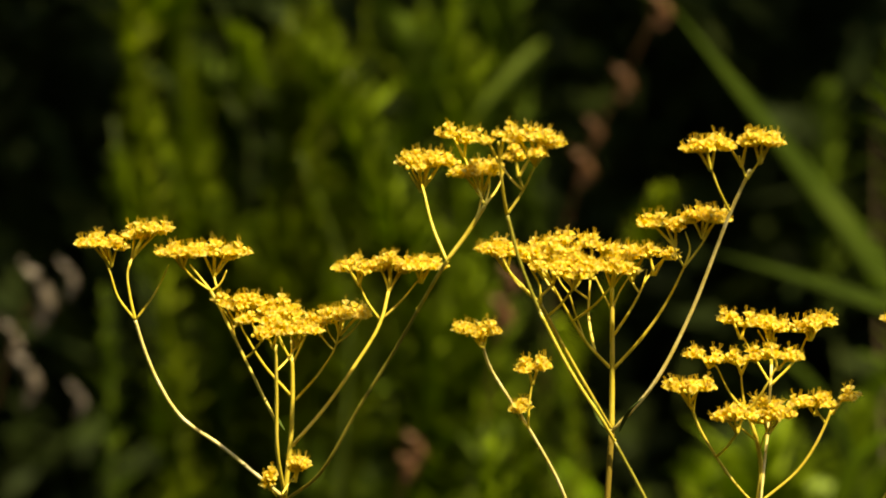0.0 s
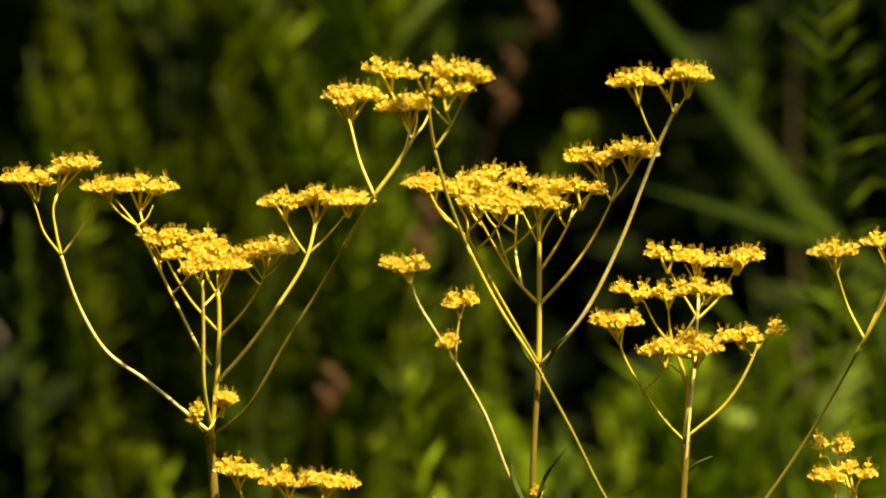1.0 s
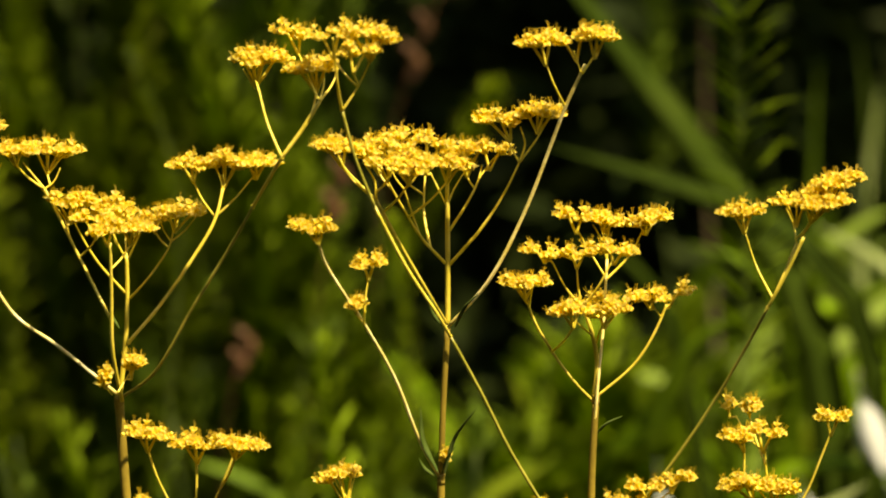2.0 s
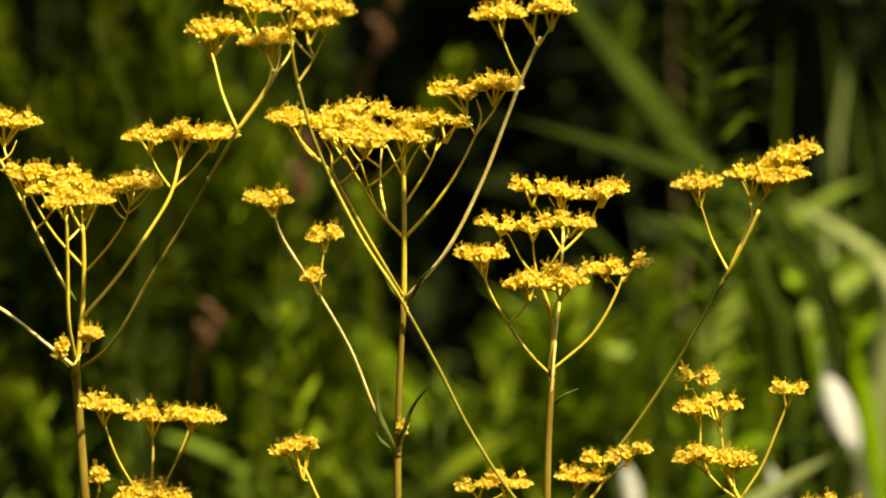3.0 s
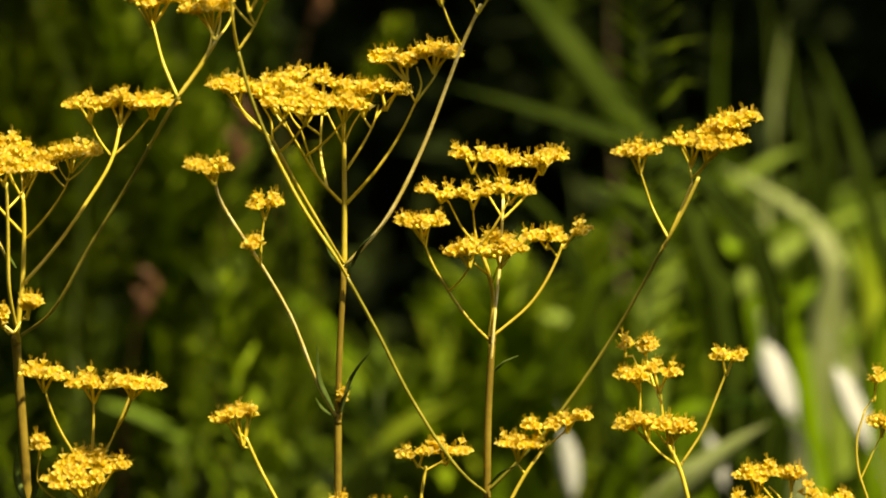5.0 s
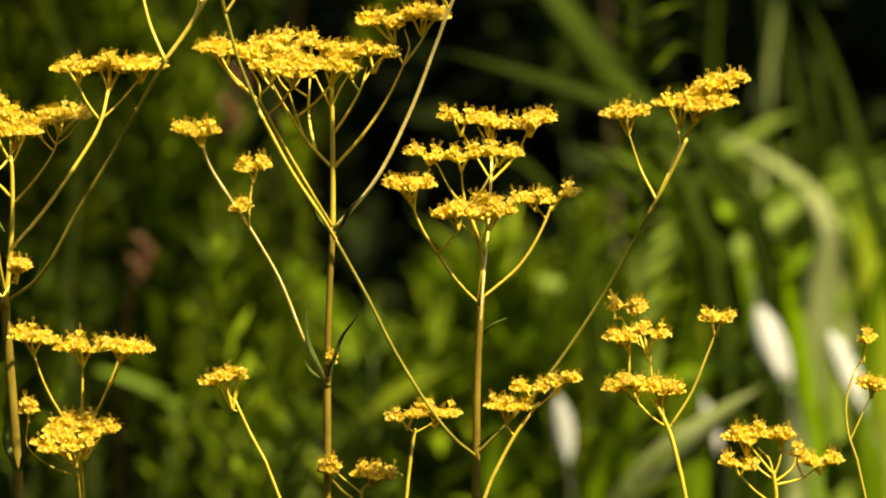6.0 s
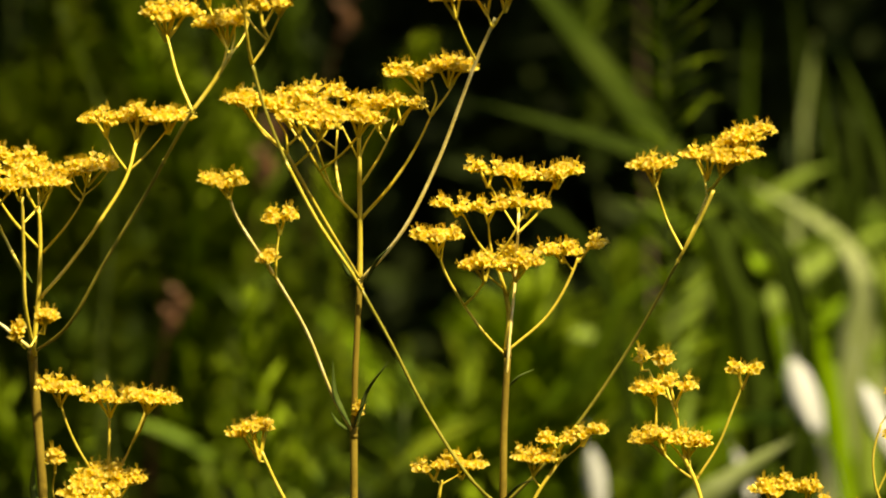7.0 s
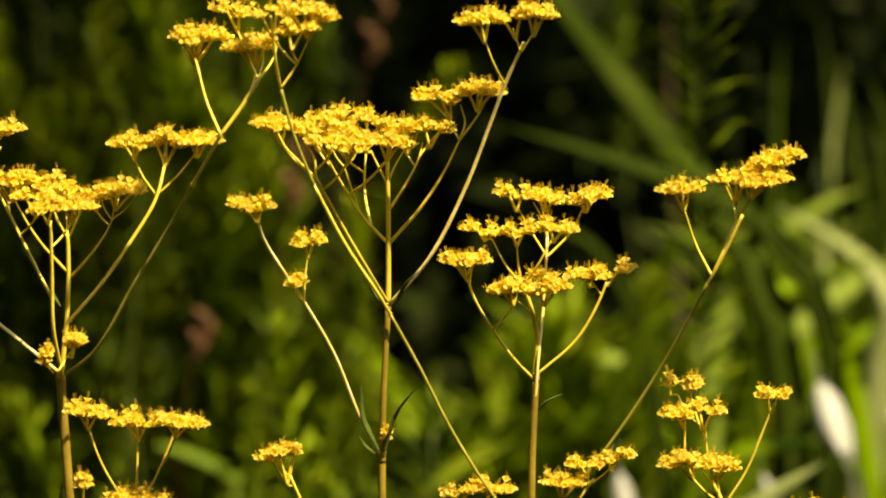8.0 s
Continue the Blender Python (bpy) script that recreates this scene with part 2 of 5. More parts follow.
def stem(owner, name, points, r0, r1, look_of=""):
    """A round stalk with faint joints, from one of its ends to the other."""
    at = owner.location
    b = Build()
    pts = [Vector(p) - at for p in points]
    if name == "ray":
        r0, r1 = r0 * 0.8, r1 * 0.5
    if name == "branch":
        r0, r1 = r0 * 0.77, r1 * 0.77
    line = spline(pts, 7)
    tube(b, line, r0, r1, 8, 0.015 if name == "main_stem" else 0.04)
    STEMS.setdefault(owner.name, []).extend(p.lerp(q, k / 6) for p, q in zip(line, line[1:]) if q.z > 1 for k in range(7))
    if name in ("main_stem", "branch"):
        for k in ((0,) if name == "branch" else (len(line) - 1,) if r1 > 0.0018 else ()):
            q = r0 if k == 0 else r1
            knot = [line[k] + Vector((0, 0, d * q)) for d in (-1.3, -0.5, 0.5, 1.3)]
            tube(b, knot, q * 1.05, q * 1.1, 8, 0.12)
    thick = r0 > 0.0018
    skin = {"olive": olive_shaded_stalk, "pale": pale_sheen_stalk, "brown": old_stalk, "bright": sunlit_stalk}.get(look_of) or (old_stalk if thick else ray_skin if name == "ray" else stalk_skin)
    words = {"olive": "olive stalk, darkened to hold its shade in the colour", "pale": "straw-coloured stalk, paled by sun sheen put into its colour", "brown": "brownish lower stem", "bright": "side stem, its sunlit brightness put into a cream colour"}.get(look_of) or ("brownish lower stem" if thick else "")
    return part(name, b.mesh(name, skin), owner, words)


def head(owner, base, left, right, thick, deep):
    """A flat-topped cluster: rays from its base to small domed tufts of florets below the line from left to right."""
    global heads_made
    heads_made += 1
    rng = random.Random(heads_made * 17)
    at = owner.location
    base, left, right = (Vector(p) - at for p in (base, left, right))
    base = base - Vector((0, 0, 0.0015))
    HEADS.append((owner, base))
    mid, half = (left + right) / 2, (right - left).length / 2
    u, v = (right - left).normalized(), Vector((0, 1, 0))
    reach = max(half - 0.0050, half * 0.3)
    depth = max(deep * reach, 0.002)
    dome = min(0.0053, half * 0.8)
    # tufts spread over the disc
    spots = []
    for k in range(400):
        a, b = rng.uniform(-1, 1), rng.uniform(-1, 1)
        if k < 2 and half > 0.007:
            a, b = (-0.98, 0.98)[k], b * 0.15
        if a * a + b * b <= 1 and all(((a - c) * reach) ** 2 + ((b - d) * depth) ** 2 > min(0.0068, reach * 1.5) ** 2 for c, d, _ in spots):
            low = rng.uniform(0, 1) ** 1.5 * max(thick - 0.0085, 0.0008)
            spots.append((a, b, low))
    rays, mass = Build(), Build()
    singles, buds = [], []
    for a, b, low in spots:
        grow = rng.uniform(0.85, 1.15)
        wide = dome * grow
        top = mid + u * (a * reach) + v * (b * depth) + Vector((0, 0, 0.0028 - low - 0.0016 * (a * a + b * b) + rng.uniform(-0.0014, 0.0012)))
        root = base.lerp(top, max(0.24, 1 - 0.0064 / (top - base).length))
        bend = base.lerp(root, 0.55) + Vector((0, 0, 0.0002))
        tube(rays, spline([base, bend, root], 4), 0.00086, 0.00068, 5)
        count = 2 + round(rng.randint(9, 12) * (wide / 0.0050) ** 1.3)
        for k in range(count):
            t = math.sqrt((k + 0.4) / count)
            spin = k * 2.39996 + rng.uniform(-0.35, 0.35)
            r = wide * t * rng.uniform(0.82, 1.12)
            p = top + Vector((math.cos(spin) * r, math.sin(spin) * r, -1.0 * wide * t * t + rng.uniform(-0.0040, 0.0013)))
            p.z = max(p.z, root.z + 0.0004 + 0.2 * r)
            lean = Vector((math.cos(spin) * t * 0.7, math.sin(spin) * t * 0.7 - 0.15, 1)) + Vector([rng.uniform(-0.28, 0.28) for _ in range(3)])
            turn = lean.to_track_quat("Z", "Y").to_matrix().to_4x4() @ Matrix.Rotation(rng.uniform(0, 6.28), 4, "Z")
            size = rng.uniform(0.76, 1.04)
            foot = p - lean.normalized() * 0.0012 + (root - p).normalized() * 0.0009
            tube(rays, [root, root.lerp(foot, 0.5) + Vector((math.cos(spin), math.sin(spin), -0.3)) * (0.0004 * t), foot], 0.00060, 0.00042, 4)
            if rng.random() < (0.2 if t > 0.75 else 0.05):
                buds.append((p + Vector((math.cos(spin), math.sin(spin), -0.3)) * 0.0008, rng.uniform(0.0008, 0.0012)))
                continue
            singles.append((p.y, Matrix.Translation(p) @ turn, size, t < 0.72))
    singles.sort(key=lambda item: item[0])
    stalk = part("flower_head", rays.mesh("flower_head", ray_skin), owner, "golden flat-topped cluster on thin yellow-green rays")
    for _, m, size, tall in singles[:28]:
        ob = part("floret", FLORETS[rng.randrange(8) + (0 if tall else 8)], stalk)
        ob.matrix_basis = m @ Matrix.Scale(size, 4)
    for _, m, size, tall in singles[28:]:
        floret_shape(mass, m, rng, size, tall)
    if mass.v:
        tagged(part("bloom", mass.mesh("bloom", petal_mass), stalk), kind="stuff")
    for p, r in buds:
        part("bud", BUD, stalk).matrix_basis = Matrix.Translation(p) @ Matrix.Scale(r, 4)


def small_leaf(owner, root, tip, width):
    at = owner.location
    a, b = Vector(root) - at, Vector(tip) - at
    mid = a.lerp(b, 0.5) + (b - a).cross(Vector((0, 1, 0))) * 0.10
    build = Build()
    lamina(build, spline([a, mid, b], 5), width, Vector((0.75, 0.6, 0.2)), 0.35, 0.05, 0.3)
    part("leaf", build.mesh("leaf", small_leaf_skin), owner, "narrow grey-green stem leaf")


# ---- plants behind ----
LEAVES = {}


def herb_leaf(mat, kind):
    key = (mat.name, kind)
    if key not in LEAVES:
        b = Build()
        rng = random.Random(kind)
        sag, turn = rng.uniform(-0.1, 0.3), rng.uniform(-0.15, 0.15)
        lamina(b, [Vector((turn * t * t, t, 0.15 * t - sag * t * t)) for t in (i / 4 for i in range(5))], 0.2, Vector((1, 0, 0)), 0.3, 0.05, 0.4, 0.3)
        LEAVES[key] = b.mesh("leaf", mat)
    return LEAVES[key]


herbs_made = 0


def herb(base, low, top, leaf, count, mat, wide, feathered=False):
    """An upright herb: one stalk set all round with narrow leaves that shorten towards its tip."""
    global herbs_made
    herbs_made += 1
    rng = random.Random(herbs_made * 31)
    base, low, top = Vector(base), Vector(low), Vector(top)
    ob = new("leafy_herb")
    ob.location = base
    tagged(ob, label="upright green wild herb densely set with narrow leaves", category="plant", group="wild herbs behind the flowers")
    sway = Vector((rng.uniform(-0.03, 0.03), rng.uniform(-0.02, 0.02), 0))
    line = spline([Vector(), (low - base) * 0.55 + sway * 1.4, (low - base) * 0.8 - sway * 0.5, low - base + sway * 0.4, top - base], 8)
    b = Build()
    tube(b, line, 0.0014, 0.0007, 6)
    part("stalk", b.mesh("stalk", herb_stalk), ob)
    ways = [(line[i + 1] - line[i]) for i in range(len(line) - 1)]
    total = sum(w.length for w in ways)
    span = min(total, max(0.22, top.z - 0.86))
    count = int(count * 1.75 * max(0.6, span / 0.42))
    rest = Build()
    shapes = [herb_leaf(mat, kind) for kind in range(5)]
    spread = radians(rng.uniform(-6, 22))
    for k in range(count):
        down, i = (k / count) ** 1.25 * span, len(ways) - 1
        while i > 0 and down > ways[i].length:
            down -= ways[i].length
            i -= 1
        p = line[i + 1] - ways[i].normalized() * down
        spin = k * 2.39996 + rng.uniform(-0.4, 0.4)
        size = leaf * 0.95 * min(1.0, 0.35 + 2.2 * k / count) * rng.uniform(0.75, 1.2)
        rise = radians(rng.uniform(44, 76) - 24 * min(1, k / count * 1.5))
        if feathered:
            spin = math.pi * (k % 2 - 0.5) + rng.uniform(-0.5, 0.5)
            rise = radians(rng.uniform(24, 42))
            size = leaf * min(1.0, 0.4 + 4 * k / count) * rng.uniform(0.85, 1.1)
        if not feathered:
            size *= max(0.0, 0.85 + 1.3 * noise.noise((herbs_made * 3.7, p.z * 11, 0.5)))
            if size < 0.3 * leaf:
                continue
            rise -= spread
        m = Matrix.Translation(p) @ Matrix.Rotation(spin, 4, "Z") @ Matrix.Rotation(rise, 4, "X") @ Matrix.Diagonal((size * wide / 0.2, size, size, 1))
        shape = shapes[rng.randrange(5)]
        if k % 6 == 0:
            part("leaf", shape, ob).matrix_basis = m
        else:
            rest.add([m @ v.co for v in shape.vertices], [tuple(f.vertices) for f in shape.polygons])
    tagged(part("foliage", rest.mesh("foliage", mat), ob), kind="stuff")


def tuft(base, label):
    ob = new("grass_clump")
    ob.location = base
    return tagged(ob, label=label, category="grass")


def blade(owner, points, width, mat, short=False):
    """A long arching grass blade that rises from the clump's foot through the given places."""
    at = owner.location
    pts = [Vector(p) - at for p in points]
    first = pts[0]
    foot = Vector((first.x * 0.35, 0.0, 0.0))
    line = spline([foot, Vector(((first.x * 0.8), first.y * 0.6, first.z * 0.6)), *pts], 7)
    b = Build()
    # the whitened blades swell only in one oval, the shape of a glare patch
    lamina(b, line, width, None, 0.22, 0.04, 0.5, 0.06, (0.70, 0.15) if mat is blade_glare else (0.72, 0.3) if short else None)
    part("blade", b.mesh("blade", mat), owner, {"blade_pale": "pale grey-green blade", "blade_glare": "blade with sun glare put into its whitish colour", "blade_lime": "yellow-green blade", "straw": "dry straw-coloured blade"}.get(mat.name, ""))


def dry_stalk(base, low, top, label):
    ob = new("dry_stalk")
    ob.location = base
    tagged(ob, label=label, category="dead plant")
    b = Build()
    a = Vector(top) - ob.location
    c = Vector(low) - ob.location
    tube(b, spline([Vector(), c * 0.5 + Vector((0.01, 0, 0)), c, a], 8), 0.0004, 0.0003, 6)
    part("stalk", b.mesh("stalk", dead_leaf), ob)
    return ob


def dry_leaf(owner, at, size, mat=None):
    rng = random.Random(round(size * 1e5) + len(owner.children))
    p = Vector(at) - owner.location
    b = Build()
    line = [p + Vector((size * (t - 0.5) * 0.5 + size * 0.25 * math.sin(t * 4), size * 0.3 * t, size * (0.9 - 1.9 * t))) for t in (i / 7 for i in range(8))]
    lamina(b, line, size * (0.8 if mat else 1.2), Vector((0.8, -0.5, 0.2 + rng.uniform(-0.3, 0.3))), 0.55, 0.1, 0.4, 0.5)
    top = line[0]
    tube(b, [top, top + Vector((-p.x * 0.02, 0, size * 0.3))], 0.001, 0.001, 4)
    part("withered_leaf", b.mesh("withered_leaf", mat or dead_leaf), owner, "pale grey withered leaf" if mat else "")


# ---- ground and the thicket far behind ----
b = Build()
N = 40
grid = [(200 * (i / N * 2 - 1) ** 3, 200 * (j / N * 2 - 1) ** 3) for j in range(N + 1) for i in range(N + 1)]
b.add([(x, y, -0.004 + 0.02 * noise.noise((x * 0.7, y * 0.7, 0)) * min(1, (abs(x) + abs(y)) / 8)) for x, y in grid],
      [(j * (N + 1) + i, j * (N + 1) + i + 1, (j + 1) * (N + 1) + i + 1, (j + 1) * (N + 1) + i) for j in range(N) for i in range(N)])
tagged(new("ground", b.mesh("ground", earth)), "dark weedy meadow soil", "ground", kind="structure")


def thicket(name, label, count, x0, x1, y0, y1, z0, height, size, seed):
    rng = random.Random(seed)
    b = Build()
    for _ in range(count):
        x, y = rng.uniform(x0, x1), rng.uniform(y0, y1)
        z = z0 + height * rng.random() * (0.85 + 0.3 * noise.noise((x * 2.5, y * 1.5, seed)))
        way = Vector((rng.uniform(-1, 1), rng.uniform(-1, 1), rng.uniform(-0.2, 1.2))).normalized()
        long = size * rng.uniform(0.5, 1.3)
        side = way.cross(Vector((rng.uniform(-1, 1), rng.uniform(-1, 1), rng.uniform(-1, 1)))).normalized() * long * 0.11
        p = Vector((x, y, z))
        sag = Vector((0, 0, -long * 0.15))
        b.add([p, p + way * long * 0.45 + side, p + way * long * 0.45 - side, p + way * long + sag, p + way * long * 0.5 - Vector((0, 0, long * 0.03))],
              [(0, 1, 4), (0, 4, 2), (1, 3, 4), (4, 3, 2)])
    return tagged(new(name, b.mesh(name, shaded_leaf, False)), label, "undergrowth", kind="stuff")


def sky_blocking_hedge(name, x0, y0, x1, y1, height, seed):
    """A tall uneven row of shrubs with real depth, added to cut low skylight."""
    b = Build()
    a, c = Vector((x0, y0, 0)), Vector((x1, y1, 0))
    n, k = 60, 16
    side = (c - a).normalized().cross(Vector((0, 0, 1)))
    verts = []
    for i in range(n + 1):
        p = a.lerp(c, i / n)
        for j in range(k + 1):
            t = math.pi * j / k
            r = 1 + 0.22 * noise.noise((p.x * 0.9 + seed, p.y * 0.9, j * 0.6)) + 0.1 * noise.noise((p.x * 3, p.y * 3 + seed, j * 1.7))
            verts.append(p + side * (1.1 * r * math.cos(t)) + Vector((0, 0, height * r * math.sin(t) ** 0.7)))
    faces = [(i * (k + 1) + j, i * (k + 1) + j + 1, (i + 1) * (k + 1) + j + 1, (i + 1) * (k + 1) + j) for i in range(n) for j in range(k)]
    b.add(verts, faces)
    # sprays of leaves standing out of the shrubs
    rng = random.Random(seed)
    for _ in range(6500):
        i, j = rng.randrange(n), rng.randrange(k)
        at = (i * (k + 1) + j, i * (k + 1) + j + 1, (i + 1) * (k + 1) + j)
        u, v = rng.random(), rng.random()
        p = verts[at[0]] + (verts[at[1]] - verts[at[0]]) * u + (verts[at[2]] - verts[at[0]]) * v
        out = Vector((p.x, p.y, p.z * 0.6)) - a.lerp(c, (i + v) / n)
        way = (out.normalized() + Vector([rng.uniform(-0.9, 0.9) for _ in range(3)])).normalized()
        long = rng.uniform(0.14, 0.42)
        wide = way.cross(Vector([rng.uniform(-1, 1) for _ in range(3)])).normalized() * long * 0.2
        p = p - way * 0.03
        tip = p + way * long - Vector((0, 0, long * 0.25))
        b.add([p, p + way * long * 0.5 + wide, p + way * long * 0.5 - wide, tip, p + way * long * 0.5 - Vector((0, 0, long * 0.06))],
              [(0, 1, 4), (0, 4, 2), (1, 3, 4), (4, 3, 2)])
    tagged(new(name, b.mesh(name, shaded_leaf, False)), "added unseen tall hedge that cuts off low skylight", "hedge", kind="structure")


# four unseen hedges added on all sides to lower the sky fill
sky_blocking_hedge("backdrop_behind", -9, -6.5, 9, -6.5, 6.5, 1)
sky_blocking_hedge("backdrop_left", -5.5, -6, -5.5, 7, 6.0, 2)
sky_blocking_hedge("backdrop_right", 7, -6, 7, 7, 4.5, 3)
sky_blocking_hedge("backdrop_far", -8, 8.5, 8, 8.5, 5.0, 4)
b = Build()
rng = random.Random(11)
for k in range(56000):
    x, y = (rng.uniform(-2.6, 2.8), rng.uniform(-3.6, 3.2)) if k < 26000 else (rng.uniform(-4.8, 6.2), rng.uniform(-5.8, 7.6))
    if math.hypot(x - 0.02, y + 2.34) < 0.25:
        continue
    h = rng.uniform(0.12, 0.42) * (0.75 + 0.5 * noise.noise((x * 1.3, y * 1.3, 3)))
    a = rng.uniform(0, 6.28)
    lean = Vector((math.cos(a), math.sin(a), 0)) * h * rng.uniform(0.15, 0.6)
    side = Vector((-math.sin(a), math.cos(a), 0)) * rng.uniform(0.003, 0.006)
    p = Vector((x, y, -0.02))
    m = p + lean * 0.3 + Vector((0, 0, h * 0.6))
    b.add([p - side, p + side, m - side * 0.8, m + side * 0.8, p + lean + Vector((0, 0, h))], [(0, 1, 3, 2), (2, 3, 4)])
tagged(new("meadow_grass", b.mesh("meadow_grass", shaded_leaf, False)), "low dark green grass covering the meadow", "grass", kind="stuff")
# thicket and hedge owe much of their darkness to that shaded leaf colour
thicket("thicket", "dense undergrowth, its deep shade put into the dark leaf colour", 30000, -1.5, 1.9, 2.2, 4.2, 0.0, 1.9, 0.11, 5)
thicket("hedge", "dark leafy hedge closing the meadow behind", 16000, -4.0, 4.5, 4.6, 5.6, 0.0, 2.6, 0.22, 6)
# added leaf layer above the view, there to keep sun off the thicket
thicket("overhanging_foliage", "added unseen leaf canopy that shades the undergrowth", 21000, -3.5, 4.0, 1.55, 6.5, 2.7, 1.6, 0.34, 7)

# ---- the flowering plants ----

p = plant("flowering_plant", (-0.1129, 0.03, 0), "tall yellow flowering plant with branching stems and flat golden clusters")
stem(p, "main_stem", [(-0.1129, 0.03, 0), (-0.1143, 0.03, 1.1762), (-0.1168, 0.03, 1.2124), (-0.1181, 0.03, 1.2331)], 0.00273, 0.00244)
stem(p, "main_stem", [(-0.1181, 0.03, 1.2331), (-0.1147, 0.03, 1.2626), (-0.1134, 0.03, 1.2892), (-0.1136, 0.03, 1.3092)], 0.00144, 0.00101)
stem(p, "side_stem", [(-0.1160, 0.0197, 1.2349), (-0.1198, 0.005, 1.2628), (-0.1199, 0, 1.2925), (-0.12, -0.005, 1.3197)], 0.00115, 0.00086)
stem(p, "branch", [(-0.1178, 0.0300, 1.2361), (-0.1501, 0.028, 1.2631), (-0.1718, 0.026, 1.2795), (-0.1833, 0.024, 1.2983), (-0.1903, 0.022, 1.3161), (-0.1941, 0.02, 1.3295)], 0.00129, 0.00115, "pale")
stem(p, "ray", [(-0.1941, 0.02, 1.3295), (-0.2031, 0.02, 1.3418), (-0.2074, 0.02, 1.355), (-0.2097, 0.02, 1.3603)], 0.00086, 0.00072)
stem(p, "ray", [(-0.1941, 0.02, 1.3295), (-0.197, 0.02, 1.3433), (-0.1981, 0.02, 1.3535), (-0.1969, 0.02, 1.3603)], 0.00101, 0.00086)
stem(p, "ray", [(-0.1936, 0.02, 1.3301), (-0.1841, 0.02, 1.3433), (-0.1788, 0.02, 1.3536), (-0.1767, 0.02, 1.3585)], 0.00072, 0.00057)
head(p, (-0.2065, 0.02, 1.3585), (-0.2248, 0.02, 1.3714), (-0.1971, 0.02, 1.3731), 0.0103, 0.62)
head(p, (-0.1961, 0.025, 1.3628), (-0.1995, 0.025, 1.3774), (-0.1738, 0.025, 1.3786), 0.0098, 0.62)
stem(p, "branch", [(-0.1199, 0.0024, 1.2780), (-0.138, 0.0133, 1.3124), (-0.1494, 0.0167, 1.3348), (-0.1549, 0.02, 1.3448)], 0.00115, 0.00101)
stem(p, "ray", [(-0.1549, 0.02, 1.3448), (-0.1607, 0.02, 1.3521), (-0.1659, 0.02, 1.3585)], 0.00086, 0.00072)
stem(p, "ray", [(-0.1549, 0.02, 1.3448), (-0.1505, 0.02, 1.3483), (-0.1467, 0.02, 1.3556)], 0.00072, 0.00057)
head(p, (-0.169, 0.015, 1.3584), (-0.1835, 0.015, 1.3671), (-0.1596, 0.015, 1.3683), 0.0098, 0.62)
head(p, (-0.1538, 0.025, 1.3531), (-0.1668, 0.025, 1.3693), (-0.1355, 0.025, 1.3675), 0.0115, 0.62)
stem(p, "ray", [(-0.1142, 0.03, 1.2895), (-0.1292, 0.0267, 1.3075), (-0.1377, 0.0233, 1.3225), (-0.1418, 0.02, 1.3316)], 0.00101, 0.00086)
stem(p, "ray", [(-0.1421, 0.0145, 1.3204), (-0.1447, 0.02, 1.3293), (-0.1491, 0.02, 1.336)], 0.00072, 0.00057)
stem(p, "ray", [(-0.1136, 0.03, 1.3066), (-0.1191, 0.03, 1.3175), (-0.1229, 0.03, 1.3278)], 0.00086, 0.00072)
stem(p, "ray", [(-0.1136, 0.03, 1.3072), (-0.1144, 0.035, 1.317), (-0.1152, 0.04, 1.3268)], 0.00086, 0.00072)
stem(p, "ray", [(-0.113, 0.03, 1.3072), (-0.1071, 0.025, 1.3194), (-0.1024, 0.02, 1.3287)], 0.00086, 0.00072)
stem(p, "ray", [(-0.1119, 0.03, 1.2871), (-0.0985, 0.0283, 1.3029), (-0.0905, 0.0267, 1.3169), (-0.0892, 0.025, 1.3238)], 0.00101, 0.00086)
stem(p, "ray", [(-0.0904, 0.025, 1.3171), (-0.0837, 0.025, 1.3224), (-0.0769, 0.025, 1.3306)], 0.00072, 0.00057)
stem(p, "ray", [(-0.0904, 0.025, 1.3171), (-0.0939, 0.025, 1.3224), (-0.0962, 0.025, 1.3282)], 0.00072, 0.00057)
head(p, (-0.1418, 0.02, 1.3281), (-0.1555, 0.02, 1.3421), (-0.1286, 0.02, 1.3427), 0.0138, 0.62)
head(p, (-0.1209, 0.035, 1.3208), (-0.1384, 0.035, 1.3402), (-0.1076, 0.035, 1.3373), 0.0172, 0.62)
head(p, (-0.1214, -0.004, 1.3188), (-0.1315, -0.004, 1.3339), (-0.1127, -0.004, 1.3321), 0.0149, 0.62)
head(p, (-0.128, 0.008, 1.3211), (-0.141, 0.008, 1.3368), (-0.1192, 0.008, 1.3351), 0.0144, 0.62)
head(p, (-0.1088, 0.03, 1.3189), (-0.1205, 0.03, 1.3342), (-0.1, 0.03, 1.3348), 0.0144, 0.62)
head(p, (-0.1104, 0.006, 1.3178), (-0.1197, 0.006, 1.3289), (-0.0964, 0.006, 1.3295), 0.0115, 0.62)
head(p, (-0.0986, 0.03, 1.3219), (-0.1088, 0.03, 1.3319), (-0.0906, 0.03, 1.3342), 0.0121, 0.62)
head(p, (-0.0885, 0.022, 1.3233), (-0.0981, 0.022, 1.3379), (-0.0709, 0.022, 1.3356), 0.0121, 0.62)
stem(p, "branch", [(-0.1129, 0.03, 1.2644), (-0.099, 0.035, 1.2801), (-0.0823, 0.04, 1.3032), (-0.0677, 0.045, 1.3284), (-0.0644, 0.05, 1.3422)], 0.00129, 0.00115)
stem(p, "ray", [(-0.0685, 0.05, 1.3271), (-0.0759, 0.05, 1.3378), (-0.0809, 0.05, 1.3496)], 0.00086, 0.00072)
stem(p, "ray", [(-0.0644, 0.05, 1.3422), (-0.0655, 0.05, 1.3466), (-0.0676, 0.05, 1.352)], 0.00072, 0.00057)
